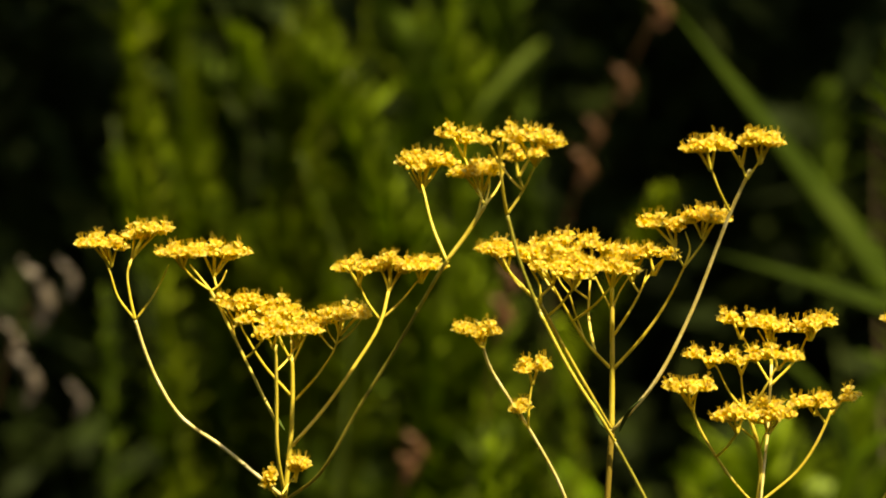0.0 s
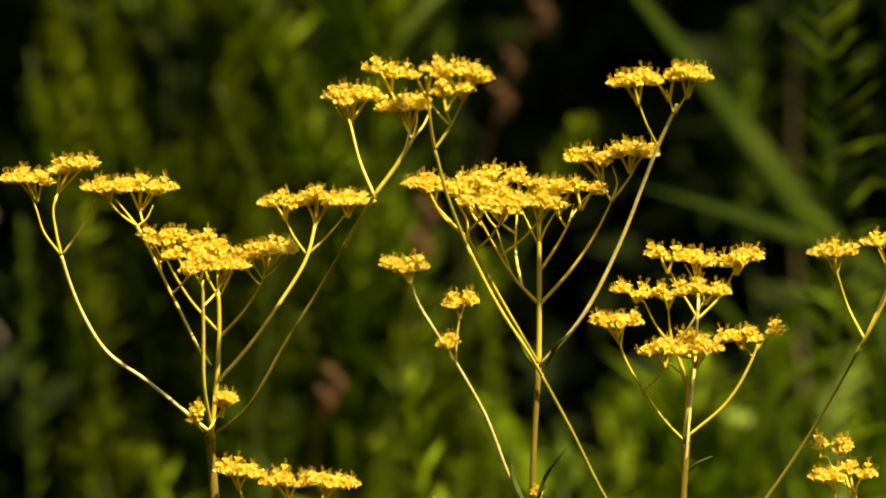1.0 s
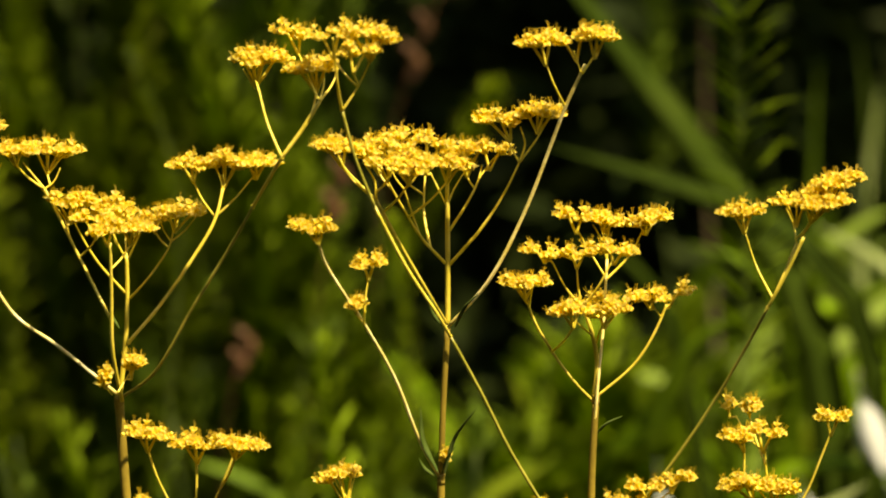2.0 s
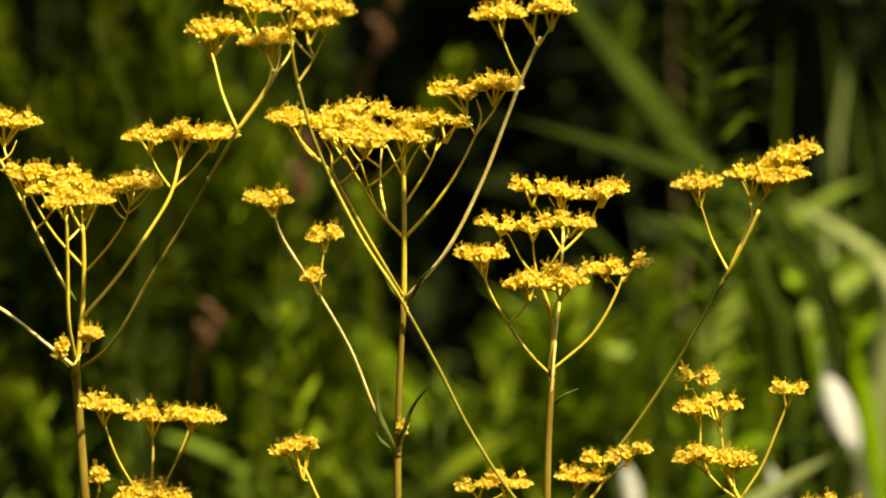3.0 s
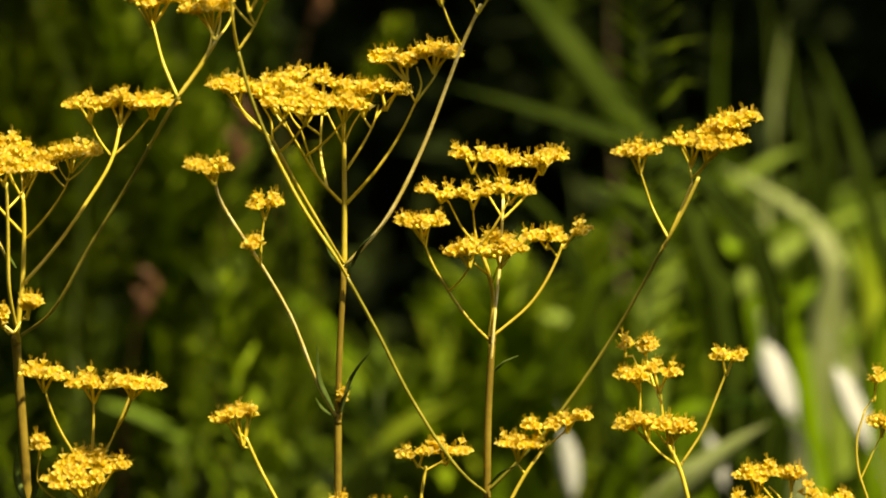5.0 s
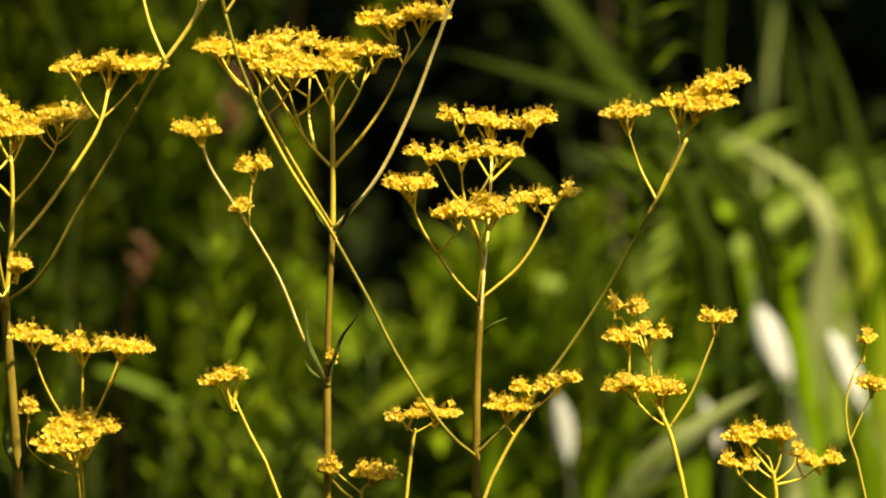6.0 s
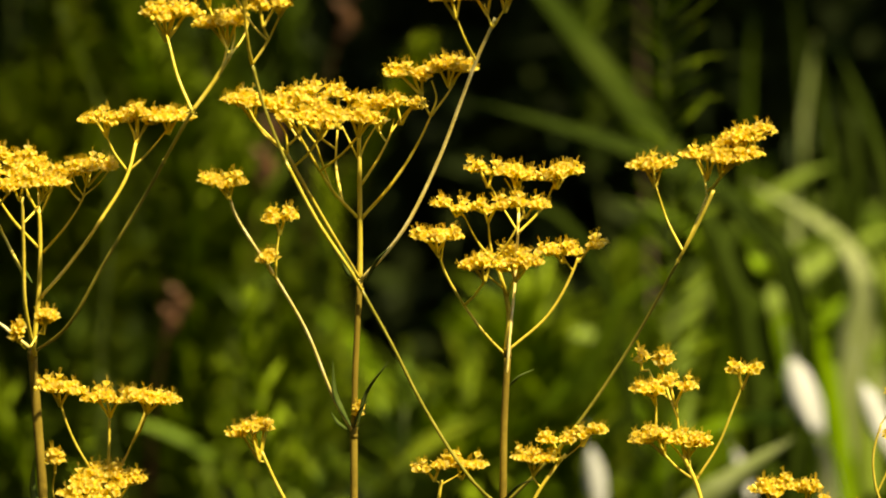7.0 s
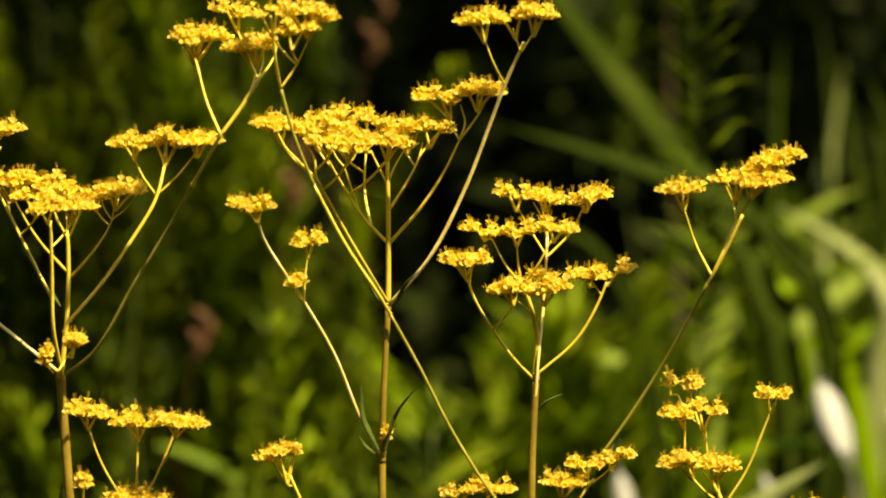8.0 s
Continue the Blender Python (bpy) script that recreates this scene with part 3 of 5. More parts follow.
stem(p, "ray", [(-0.0644, 0.05, 1.3422), (-0.0614, 0.05, 1.3466), (-0.0581, 0.05, 1.3514)], 0.00072, 0.00057)
stem(p, "ray", [(-0.0673, 0.05, 1.3283), (-0.0573, 0.05, 1.3378), (-0.0493, 0.05, 1.3475), (-0.0434, 0.05, 1.3541)], 0.00086, 0.00072)
head(p, (-0.0796, 0.048, 1.3468), (-0.0926, 0.048, 1.3586), (-0.0707, 0.048, 1.3592), 0.0103, 0.62)
head(p, (-0.0635, 0.052, 1.3441), (-0.0759, 0.052, 1.3598), (-0.0514, 0.052, 1.3613), 0.0126, 0.62)
head(p, (-0.0472, 0.05, 1.3481), (-0.0581, 0.05, 1.3609), (-0.0348, 0.05, 1.3579), 0.0103, 0.62)
stem(p, "branch", [(-0.1179, 0.0300, 1.2346), (-0.0991, 0.0075, 1.2508), (-0.0782, -0.005, 1.2864), (-0.0561, -0.0175, 1.3227), (-0.0466, -0.03, 1.34)], 0.00115, 0.00115, "olive")
stem(p, "branch", [(-0.0466, -0.03, 1.34), (-0.0398, -0.04, 1.3523), (-0.0316, -0.05, 1.3667)], 0.00115, 0.00129)
stem(p, "branch", [(-0.0316, -0.05, 1.3667), (-0.0212, -0.048, 1.3807), (-0.0127, -0.046, 1.3941)], 0.00129, 0.00144)
stem(p, "ray", [(-0.0316, -0.05, 1.3667), (-0.0391, -0.042, 1.3839), (-0.044, -0.034, 1.4018), (-0.0456, -0.026, 1.4047)], 0.00101, 0.00086)
stem(p, "ray", [(-0.0456, -0.026, 1.3998), (-0.0485, -0.026, 1.4047), (-0.0513, -0.026, 1.4092)], 0.00072, 0.00057)
stem(p, "ray", [(-0.0442, -0.026, 1.4013), (-0.0405, -0.026, 1.4055), (-0.0376, -0.026, 1.4098)], 0.00072, 0.00057)
head(p, (-0.0448, -0.026, 1.4018), (-0.0586, -0.026, 1.4178), (-0.0268, -0.026, 1.4183), 0.0109, 0.62)
stem(p, "ray", [(-0.0127, -0.046, 1.3941), (-0.0178, -0.036, 1.4050), (-0.0233, -0.022, 1.4165)], 0.00086, 0.00072)
stem(p, "ray", [(-0.0127, -0.046, 1.3941), (-0.0105, -0.038, 1.4035), (-0.0109, -0.03, 1.41)], 0.00086, 0.00072)
stem(p, "ray", [(-0.0127, -0.046, 1.3941), (-0.0063, -0.038, 1.4026), (-0.003, -0.03, 1.4115)], 0.00086, 0.00072)
head(p, (-0.0143, -0.034, 1.3989), (-0.0312, -0.034, 1.4154), (-0.0029, -0.034, 1.4148), 0.0132, 0.62)
head(p, (-0.0235, -0.02, 1.4174), (-0.0369, -0.02, 1.4316), (-0.0172, -0.02, 1.4316), 0.0115, 0.62)
stem(p, "ray", [(-0.1218, 0.0300, 1.2369), (-0.1238, 0.02, 1.2417), (-0.125, 0.02, 1.2441)], 0.00057, 0.00043)
head(p, (-0.1247, 0.02, 1.2429), (-0.1285, 0.02, 1.2488), (-0.1214, 0.02, 1.2494), 0.0063, 0.9)
stem(p, "ray", [(-0.1177, 0.0091, 1.2406), (-0.1136, 0.015, 1.2471), (-0.1112, 0.015, 1.2506)], 0.00072, 0.00057)
head(p, (-0.1112, 0.015, 1.2477), (-0.1158, 0.015, 1.2574), (-0.1036, 0.015, 1.258), 0.0092, 0.8)
small_leaf(p, (-0.1171, 0.02, 1.2727), (-0.1219, 0.014, 1.288), 0.0020)
small_leaf(p, (-0.1124, 0.02, 1.1478), (-0.1171, 0.014, 1.1813), 0.0046)
small_leaf(p, (-0.1112, 0.02, 1.1472), (-0.1002, 0.014, 1.1695), 0.0040)

p = plant("flowering_plant", (-0.0676, -0.01, 0), "short yellow flowering shoot with rounded golden clusters")
stem(p, "main_stem", [(-0.0676, -0.01, 0), (-0.0776, -0.01, 1.1494), (-0.0781, -0.01, 1.1588), (-0.0783, -0.01, 1.1734)], 0.00129, 0.00115)
stem(p, "branch", [(-0.0784, -0.01, 1.1705), (-0.0884, -0.01, 1.1836), (-0.0984, -0.01, 1.2041), (-0.1012, -0.01, 1.2137)], 0.00086, 0.00086)
stem(p, "branch", [(-0.0783, -0.01, 1.1719), (-0.0768, -0.01, 1.1909), (-0.0765, -0.01, 1.207)], 0.00101, 0.00086)
stem(p, "branch", [(-0.0781, -0.01, 1.1699), (-0.0696, -0.01, 1.1836), (-0.0609, -0.01, 1.2026), (-0.0577, -0.01, 1.2108)], 0.00086, 0.00072)
head(p, (-0.1015, -0.01, 1.2137), (-0.1141, -0.01, 1.2259), (-0.0896, -0.01, 1.2253), 0.0109, 0.62)
head(p, (-0.0762, -0.01, 1.2079), (-0.0905, -0.01, 1.221), (-0.0646, -0.01, 1.2213), 0.0115, 0.62)
head(p, (-0.0563, -0.03, 1.2128), (-0.0683, -0.03, 1.2238), (-0.0403, -0.03, 1.223), 0.0109, 0.62)
head(p, (-0.0821, -0.022, 1.1608), (-0.1021, -0.022, 1.1823), (-0.0791, -0.022, 1.1835), 0.0207, 0.62)
head(p, (-0.0782, -0.015, 1.1596), (-0.0881, -0.015, 1.183), (-0.0605, -0.015, 1.1812), 0.0190, 0.62)
head(p, (-0.0758, -0.022, 1.1608), (-0.0763, -0.022, 1.1823), (-0.0573, -0.022, 1.1788), 0.0172, 0.62)
head(p, (-0.0786, -0.035, 1.1595), (-0.0979, -0.035, 1.1757), (-0.07, -0.035, 1.1757), 0.0161, 0.62)
head(p, (-0.1033, -0.03, 1.1824), (-0.1073, -0.03, 1.1911), (-0.0987, -0.03, 1.1917), 0.0086, 0.9)
stem(p, "branch", [(-0.0784, -0.01, 1.1494), (-0.0939, -0.0167, 1.157), (-0.1044, -0.0233, 1.1683), (-0.1033, -0.03, 1.1824)], 0.00057, 0.00057)

p = plant("flowering_plant", (0.0485, 0.012, 0), "tall yellow flowering plant with a broad flat golden cluster")
stem(p, "main_stem", [(0.0485, 0.012, 0), (0.0485, 0.012, 1.179), (0.0485, 0.012, 1.1949)], 0.00216, 0.00201)
stem(p, "main_stem", [(0.0485, 0.012, 1.1949), (0.0496, 0.012, 1.2325), (0.0519, 0.012, 1.273)], 0.00172, 0.00158, "brown")
stem(p, "main_stem", [(0.0519, 0.012, 1.273), (0.0521, 0.012, 1.3066), (0.0518, 0.012, 1.3494)], 0.00158, 0.00115)
stem(p, "branch", [(0.0479, 0.012, 1.1955), (0.0387, -0.0014, 1.2139), (0.0241, -0.0148, 1.2522), (0.0083, -0.0282, 1.2819), (-0.0115, -0.0416, 1.3157), (-0.0136, -0.055, 1.327)], 0.00129, 0.00101, "pale")
stem(p, "ray", [(0.0092, -0.03, 1.2798), (0.0098, -0.03, 1.293), (0.0115, -0.03, 1.305)], 0.00086, 0.00072)
stem(p, "ray", [(0.0083, -0.03, 1.2815), (0.0061, -0.03, 1.2844), (0.0049, -0.03, 1.2887)], 0.00072, 0.00057)
stem(p, "ray", [(-0.0127, -0.0492, 1.3221), (-0.017, -0.055, 1.3276), (-0.0203, -0.055, 1.3332)], 0.00072, 0.00057)
stem(p, "ray", [(-0.0127, -0.055, 1.3236), (-0.0113, -0.055, 1.3293), (-0.0099, -0.055, 1.3332)], 0.00072, 0.00057)
head(p, (-0.0136, -0.055, 1.3247), (-0.029, -0.055, 1.3366), (-0.004, -0.055, 1.3349), 0.0109, 0.62)
head(p, (0.0115, -0.03, 1.3039), (0.0029, -0.03, 1.3142), (0.0209, -0.03, 1.3148), 0.0092, 0.8)
head(p, (0.0055, -0.03, 1.2864), (-0.0013, -0.03, 1.2938), (0.0112, -0.03, 1.2938), 0.0075, 0.9)
stem(p, "branch", [(0.0519, 0.0120, 1.2747), (0.0429, -0.0033, 1.2914), (0.0284, -0.0117, 1.3175), (0.0155, -0.02, 1.3422)], 0.00129, 0.00115)
stem(p, "ray", [(0.0155, -0.02, 1.3422), (0.0061, -0.02, 1.3516), (-0.0002, -0.02, 1.3585), (-0.0045, -0.02, 1.3665)], 0.00101, 0.00086)
stem(p, "ray", [(0.0155, -0.02, 1.3422), (0.0146, -0.02, 1.3522), (0.0098, -0.02, 1.3608)], 0.00086, 0.00072)
stem(p, "ray", [(0.0507, 0.012, 1.3069), (0.039, 0.0047, 1.3202), (0.0285, -0.0027, 1.3377), (0.0213, -0.01, 1.3513)], 0.00115, 0.00101)
stem(p, "ray", [(0.0213, -0.01, 1.3513), (0.0175, -0.01, 1.3557), (0.0127, -0.01, 1.3623)], 0.00086, 0.00072)
stem(p, "ray", [(0.0213, -0.01, 1.3513), (0.0233, -0.01, 1.3557), (0.0261, -0.01, 1.3623)], 0.00086, 0.00072)
stem(p, "ray", [(0.0430, 0.0072, 1.3156), (0.0400, 0.02, 1.332), (0.0407, 0.03, 1.3508)], 0.00115, 0.00101)
stem(p, "ray", [(0.0375, 0.004, 1.3225), (0.0335, 0.003, 1.334), (0.0297, 0, 1.3461)], 0.00086, 0.00086)
stem(p, "ray", [(0.0297, 0, 1.3461), (0.0256, 0, 1.3513), (0.0227, 0, 1.3577)], 0.00072, 0.00057)
stem(p, "ray", [(0.0297, 0, 1.3461), (0.0343, 0, 1.3505), (0.0377, 0, 1.3591)], 0.00072, 0.00057)
stem(p, "ray", [(0.0512, 0.012, 1.3372), (0.0466, 0.012, 1.3465), (0.0431, 0.012, 1.3538)], 0.00086, 0.00072)
stem(p, "ray", [(0.0515, 0.012, 1.3378), (0.0522, 0.006, 1.3485), (0.0539, 0, 1.3563)], 0.00086, 0.00072)
stem(p, "ray", [(0.0518, 0.012, 1.3372), (0.0561, 0.012, 1.3465), (0.0619, 0.012, 1.3558)], 0.00086, 0.00072)
stem(p, "ray", [(0.053, 0.012, 1.3238), (0.062, 0.0147, 1.3375), (0.0678, 0.0173, 1.349), (0.0699, 0.02, 1.3569)], 0.00101, 0.00086)
stem(p, "ray", [(0.0679, 0.0174, 1.3494), (0.0737, 0.02, 1.3575), (0.0795, 0.02, 1.3639)], 0.00072, 0.00057)
stem(p, "ray", [(0.053, 0.012, 1.3063), (0.0691, 0.008, 1.3251), (0.082, 0.004, 1.3458), (0.0884, 0, 1.3597)], 0.00115, 0.00101)
stem(p, "ray", [(0.0884, 0, 1.3597), (0.0847, 0, 1.3664), (0.0818, 0, 1.3721)], 0.00072, 0.00057)
stem(p, "ray", [(0.0884, 0, 1.3597), (0.0913, 0, 1.3692), (0.0889, 0, 1.3779)], 0.00086, 0.00072)
stem(p, "ray", [(0.0884, 0, 1.3597), (0.0976, 0, 1.3721), (0.1019, 0, 1.3794)], 0.00086, 0.00072)
head(p, (-0.0017, -0.012, 1.3596), (-0.0183, -0.012, 1.3711), (0.0061, -0.012, 1.3728), 0.0109, 0.62)
head(p, (0.017, -0.004, 1.3552), (-0.0003, -0.004, 1.3733), (0.0262, -0.004, 1.3745), 0.0190, 0.62)
head(p, (0.0258, 0.024, 1.3542), (0.0083, 0.024, 1.3735), (0.0432, 0.024, 1.3741), 0.0190, 0.62)
head(p, (0.0408, 0.012, 1.3535), (0.0286, 0.012, 1.3738), (0.0552, 0.012, 1.3727), 0.0190, 0.62)
head(p, (0.0212, -0.02, 1.3534), (0.0098, -0.02, 1.3694), (0.0283, -0.02, 1.3677), 0.0138, 0.62)
head(p, (0.0317, -0.03, 1.3519), (0.0212, -0.03, 1.3674), (0.0448, -0.03, 1.3662), 0.0144, 0.62)
head(p, (0.0514, -0.012, 1.3515), (0.0404, -0.012, 1.3653), (0.0657, -0.012, 1.3659), 0.0138, 0.62)
head(p, (0.0621, 0.02, 1.3516), (0.0495, 0.02, 1.3668), (0.0757, 0.02, 1.3691), 0.0132, 0.62)
head(p, (0.0736, 0.018, 1.3553), (0.0649, 0.018, 1.3681), (0.0867, 0.018, 1.3669), 0.0115, 0.62)
head(p, (0.0838, 0, 1.3713), (0.0642, 0, 1.384), (0.0895, 0, 1.3851), 0.0098, 0.62)
head(p, (0.0976, 0, 1.3759), (0.0855, 0, 1.3868), (0.1131, 0, 1.388), 0.0103, 0.62)
stem(p, "branch", [(0.0518, 0.0050, 1.2744), (0.0717, -0.006, 1.2984), (0.0915, -0.012, 1.3371), (0.1041, -0.018, 1.3707), (0.1115, -0.024, 1.3911), (0.1205, -0.03, 1.4115)], 0.00129, 0.00115, "pale")
stem(p, "ray", [(0.1109, -0.0235, 1.3895), (0.1049, -0.03, 1.4015), (0.1006, -0.03, 1.4129)], 0.00086, 0.00072)
stem(p, "ray", [(0.1185, -0.03, 1.4072), (0.1162, -0.03, 1.4143), (0.1148, -0.03, 1.4186)], 0.00072, 0.00057)
stem(p, "ray", [(0.1191, -0.03, 1.4066), (0.1247, -0.03, 1.4157), (0.1275, -0.03, 1.4214)], 0.00072, 0.00057)
head(p, (0.1005, -0.034, 1.4126), (0.0857, -0.034, 1.4267), (0.1089, -0.034, 1.4279), 0.0109, 0.62)
head(p, (0.1164, -0.026, 1.4141), (0.1027, -0.026, 1.4263), (0.1248, -0.026, 1.428), 0.0103, 0.62)
head(p, (0.1253, -0.03, 1.4157), (0.1161, -0.03, 1.4282), (0.1377, -0.03, 1.4322), 0.0115, 0.62)
small_leaf(p, (0.0553, -0.005, 1.2756), (0.0673, -0.011, 1.2937), 0.0034)
small_leaf(p, (0.0505, 0, 1.275), (0.0417, -0.006, 1.2937), 0.0046)
small_leaf(p, (0.0466, 0, 1.2005), (0.0378, -0.006, 1.235), 0.0034)
small_leaf(p, (0.0448, 0, 1.1985), (0.0366, -0.006, 1.2088), 0.0020)
small_leaf(p, (0.0501, 0, 1.1997), (0.0667, -0.006, 1.2344), 0.0032)
small_leaf(p, (0.0487, -0.01, 1.2012), (0.0558, -0.016, 1.216), 0.0020)
head(p, (0.0508, 0.008, 1.2041), (0.0485, 0.008, 1.2085), (0.0537, 0.008, 1.2085), 0.0043, 0.9)

p = plant("flowering_plant", (0.1227, -0.005, 0), "tall yellow flowering plant with tiered golden clusters")
stem(p, "main_stem", [(0.1227, -0.005, 0), (0.125, -0.005, 1.1579), (0.1256, -0.005, 1.202), (0.1275, -0.005, 1.2385)], 0.00216, 0.00187)
stem(p, "main_stem", [(0.1268, -0.005, 1.2392), (0.1278, -0.005, 1.2611), (0.1258, -0.005, 1.2712), (0.1211, -0.005, 1.2858)], 0.00144, 0.00101)
stem(p, "side_stem", [(0.1266, -0.0050, 1.2207), (0.1284, -0.0073, 1.2468), (0.1312, -0.0007, 1.2722), (0.1336, 0.006, 1.3093)], 0.00086, 0.00072, "bright")
stem(p, "branch", [(0.1259, -0.005, 1.2378), (0.1195, -0.0063, 1.2443), (0.1049, -0.0075, 1.2637), (0.0933, -0.0088, 1.2862), (0.0915, -0.01, 1.2936)], 0.00101, 0.00086)
stem(p, "ray", [(0.0926, -0.01, 1.2878), (0.0883, -0.01, 1.2936), (0.0854, -0.01, 1.2979)], 0.00072, 0.00057)
stem(p, "ray", [(0.0932, -0.01, 1.2863), (0.0943, -0.01, 1.2936), (0.0955, -0.01, 1.2979)], 0.00072, 0.00057)
head(p, (0.0912, -0.01, 1.2919), (0.0779, -0.01, 1.3029), (0.1041, -0.01, 1.3023), 0.0109, 0.62)
stem(p, "branch", [(0.1277, -0.005, 1.2395), (0.1484, -0.005, 1.2581), (0.1607, -0.005, 1.2799), (0.1635, -0.005, 1.2872)], 0.00101, 0.00086)
stem(p, "ray", [(0.1609, -0.005, 1.2805), (0.1563, -0.005, 1.2872), (0.1548, -0.005, 1.2907)], 0.00072, 0.00057)
stem(p, "ray", [(0.1621, -0.005, 1.2843), (0.1664, -0.005, 1.2887), (0.1701, -0.005, 1.293)], 0.00072, 0.00057)
head(p, (0.1556, -0.006, 1.2859), (0.1426, -0.006, 1.2931), (0.1614, -0.006, 1.2949), 0.0098, 0.62)
head(p, (0.1644, -0.004, 1.2865), (0.1563, -0.004, 1.2946), (0.1776, -0.004, 1.2958), 0.0098, 0.62)
stem(p, "ray", [(0.1258, -0.005, 1.2712), (0.1186, -0.01, 1.2776), (0.1126, -0.015, 1.284)], 0.00072, 0.00057)
stem(p, "ray", [(0.1275, -0.005, 1.2669), (0.1301, -0.01, 1.2762), (0.1356, -0.015, 1.284)], 0.00072, 0.00057)
head(p, (0.1153, -0.02, 1.278), (0.1017, -0.02, 1.2895), (0.1244, -0.02, 1.2901), 0.0121, 0.62)
head(p, (0.1313, -0.015, 1.2774), (0.1218, -0.015, 1.2889), (0.1465, -0.015, 1.2895), 0.0115, 0.62)
head(p, (0.1312, 0.012, 1.2823), (0.1224, 0.012, 1.2917), (0.1399, 0.012, 1.292), 0.0086, 0.62)
stem(p, "ray", [(0.1211, -0.005, 1.2858), (0.113, -0.005, 1.2945), (0.1054, -0.005, 1.3087)], 0.00086, 0.00072)
stem(p, "ray", [(0.1054, -0.005, 1.3087), (0.1014, -0.005, 1.3127), (0.0991, -0.005, 1.3148)], 0.00072, 0.00057)
stem(p, "ray", [(0.1199, -0.005, 1.2866), (0.1181, -0.005, 1.2988), (0.1175, -0.005, 1.3081)], 0.00086, 0.00072)
stem(p, "ray", [(0.1211, -0.0050, 1.2858), (0.13, -0.01, 1.2999), (0.1357, -0.01, 1.3109)], 0.00086, 0.00072)
head(p, (0.1014, -0.005, 1.3098), (0.0887, -0.005, 1.3185), (0.1094, -0.005, 1.3168), 0.0092, 0.62)
head(p, (0.1174, -0.008, 1.3073), (0.1087, -0.008, 1.3171), (0.1289, -0.008, 1.3177), 0.0103, 0.62)
head(p, (0.1363, -0.01, 1.3095), (0.1276, -0.01, 1.3185), (0.1486, -0.01, 1.319), 0.0098, 0.62)
stem(p, "ray", [(0.1330, 0.0043, 1.2998), (0.1221, 0.008, 1.3178), (0.1186, 0.008, 1.3242)], 0.00072, 0.00072)
stem(p, "ray", [(0.1338, 0.008, 1.3076), (0.1308, 0.008, 1.3192), (0.1264, 0.008, 1.3271)], 0.00072, 0.00072)
stem(p, "ray", [(0.1338, 0.008, 1.3076), (0.1337, 0.008, 1.3192), (0.1354, 0.008, 1.328)], 0.00072, 0.00072)
stem(p, "ray", [(0.1329, 0.0041, 1.2988), (0.1468, 0.008, 1.3134), (0.1511, 0.008, 1.3222), (0.1534, 0.008, 1.3271)], 0.00086, 0.00072)
head(p, (0.1178, 0.008, 1.3236), (0.1064, 0.008, 1.3347), (0.1273, 0.008, 1.3347), 0.0109, 0.62)
head(p, (0.1323, 0.01, 1.3234), (0.1216, 0.01, 1.3345), (0.1448, 0.01, 1.3316), 0.0109, 0.62)
head(p, (0.1533, 0.006, 1.3232), (0.1428, 0.006, 1.3319), (0.1665, 0.006, 1.3343), 0.0103, 0.62)
small_leaf(p, (0.1269, 0, 1.219), (0.141, -0.006, 1.2297), 0.0029)
small_leaf(p, (0.1254, -0.01, 1.1632), (0.1404, -0.016, 1.1744), 0.0026)
# one branch in olive, golden, olive: its lit and shaded stretches as colours
stem(p, "branch", [(0.1250, -0.0050, 1.1579), (0.1141, -0.0155, 1.1682), (0.0851, -0.021, 1.2112), (0.0677, -0.0265, 1.2462), (0.0528, -0.032, 1.2741)], 0.00115, 0.00115, "olive")
stem(p, "branch", [(0.0528, -0.032, 1.2741), (0.0482, -0.038, 1.2828), (0.0306, -0.044, 1.3107), (0.0149, -0.05, 1.3412)], 0.00115, 0.00115)
stem(p, "branch", [(0.0149, -0.05, 1.3412), (0.0049, -0.055, 1.3671), (-0.0014, -0.06, 1.3906)], 0.00115, 0.00115, "olive")
stem(p, "ray", [(-0.0014, -0.06, 1.3906), (-0.0032, -0.07, 1.402), (-0.0049, -0.08, 1.4193), (-0.0055, -0.09, 1.4282)], 0.00115, 0.00101)
stem(p, "ray", [(-0.0014, -0.06, 1.3906), (0.0060, -0.06, 1.4015), (0.0126, -0.06, 1.4150)], 0.00086, 0.00072)
head(p, (-0.0056, -0.05, 1.4169), (-0.0185, -0.05, 1.4332), (0.0034, -0.05, 1.4338), 0.0138, 0.62)
head(p, (0.0126, -0.06, 1.4161), (-0.0027, -0.06, 1.4332), (0.0275, -0.06, 1.431), 0.0138, 0.62)
head(p, (0.0043, -0.066, 1.4109), (-0.0033, -0.066, 1.424), (0.0185, -0.066, 1.424), 0.0115, 0.62)
stem(p, "branch", [(0.1247, -0.005, 1.1585), (0.1468, -0.0137, 1.1828), (0.1892, -0.0225, 1.2438), (0.2027, -0.0312, 1.2695), (0.2122, -0.04, 1.2895)], 0.00115, 0.00101, "olive")
stem(p, "branch", [(0.2122, -0.04, 1.2895), (0.2143, -0.0417, 1.2937), (0.222, -0.0433, 1.3087), (0.2296, -0.045, 1.3255)], 0.00101, 0.00115)
stem(p, "branch", [(0.2133, -0.04, 1.2912), (0.2193, -0.035, 1.3027), (0.2275, -0.03, 1.3211)], 0.00086, 0.00086)
stem(p, "ray", [(0.2148, -0.0387, 1.2941), (0.2072, -0.025, 1.3098), (0.202, -0.025, 1.3256)], 0.00086, 0.00072)
stem(p, "ray", [(0.2275, -0.0300, 1.3211), (0.2263, -0.025, 1.3299), (0.2225, -0.025, 1.3385)], 0.00072, 0.00057)
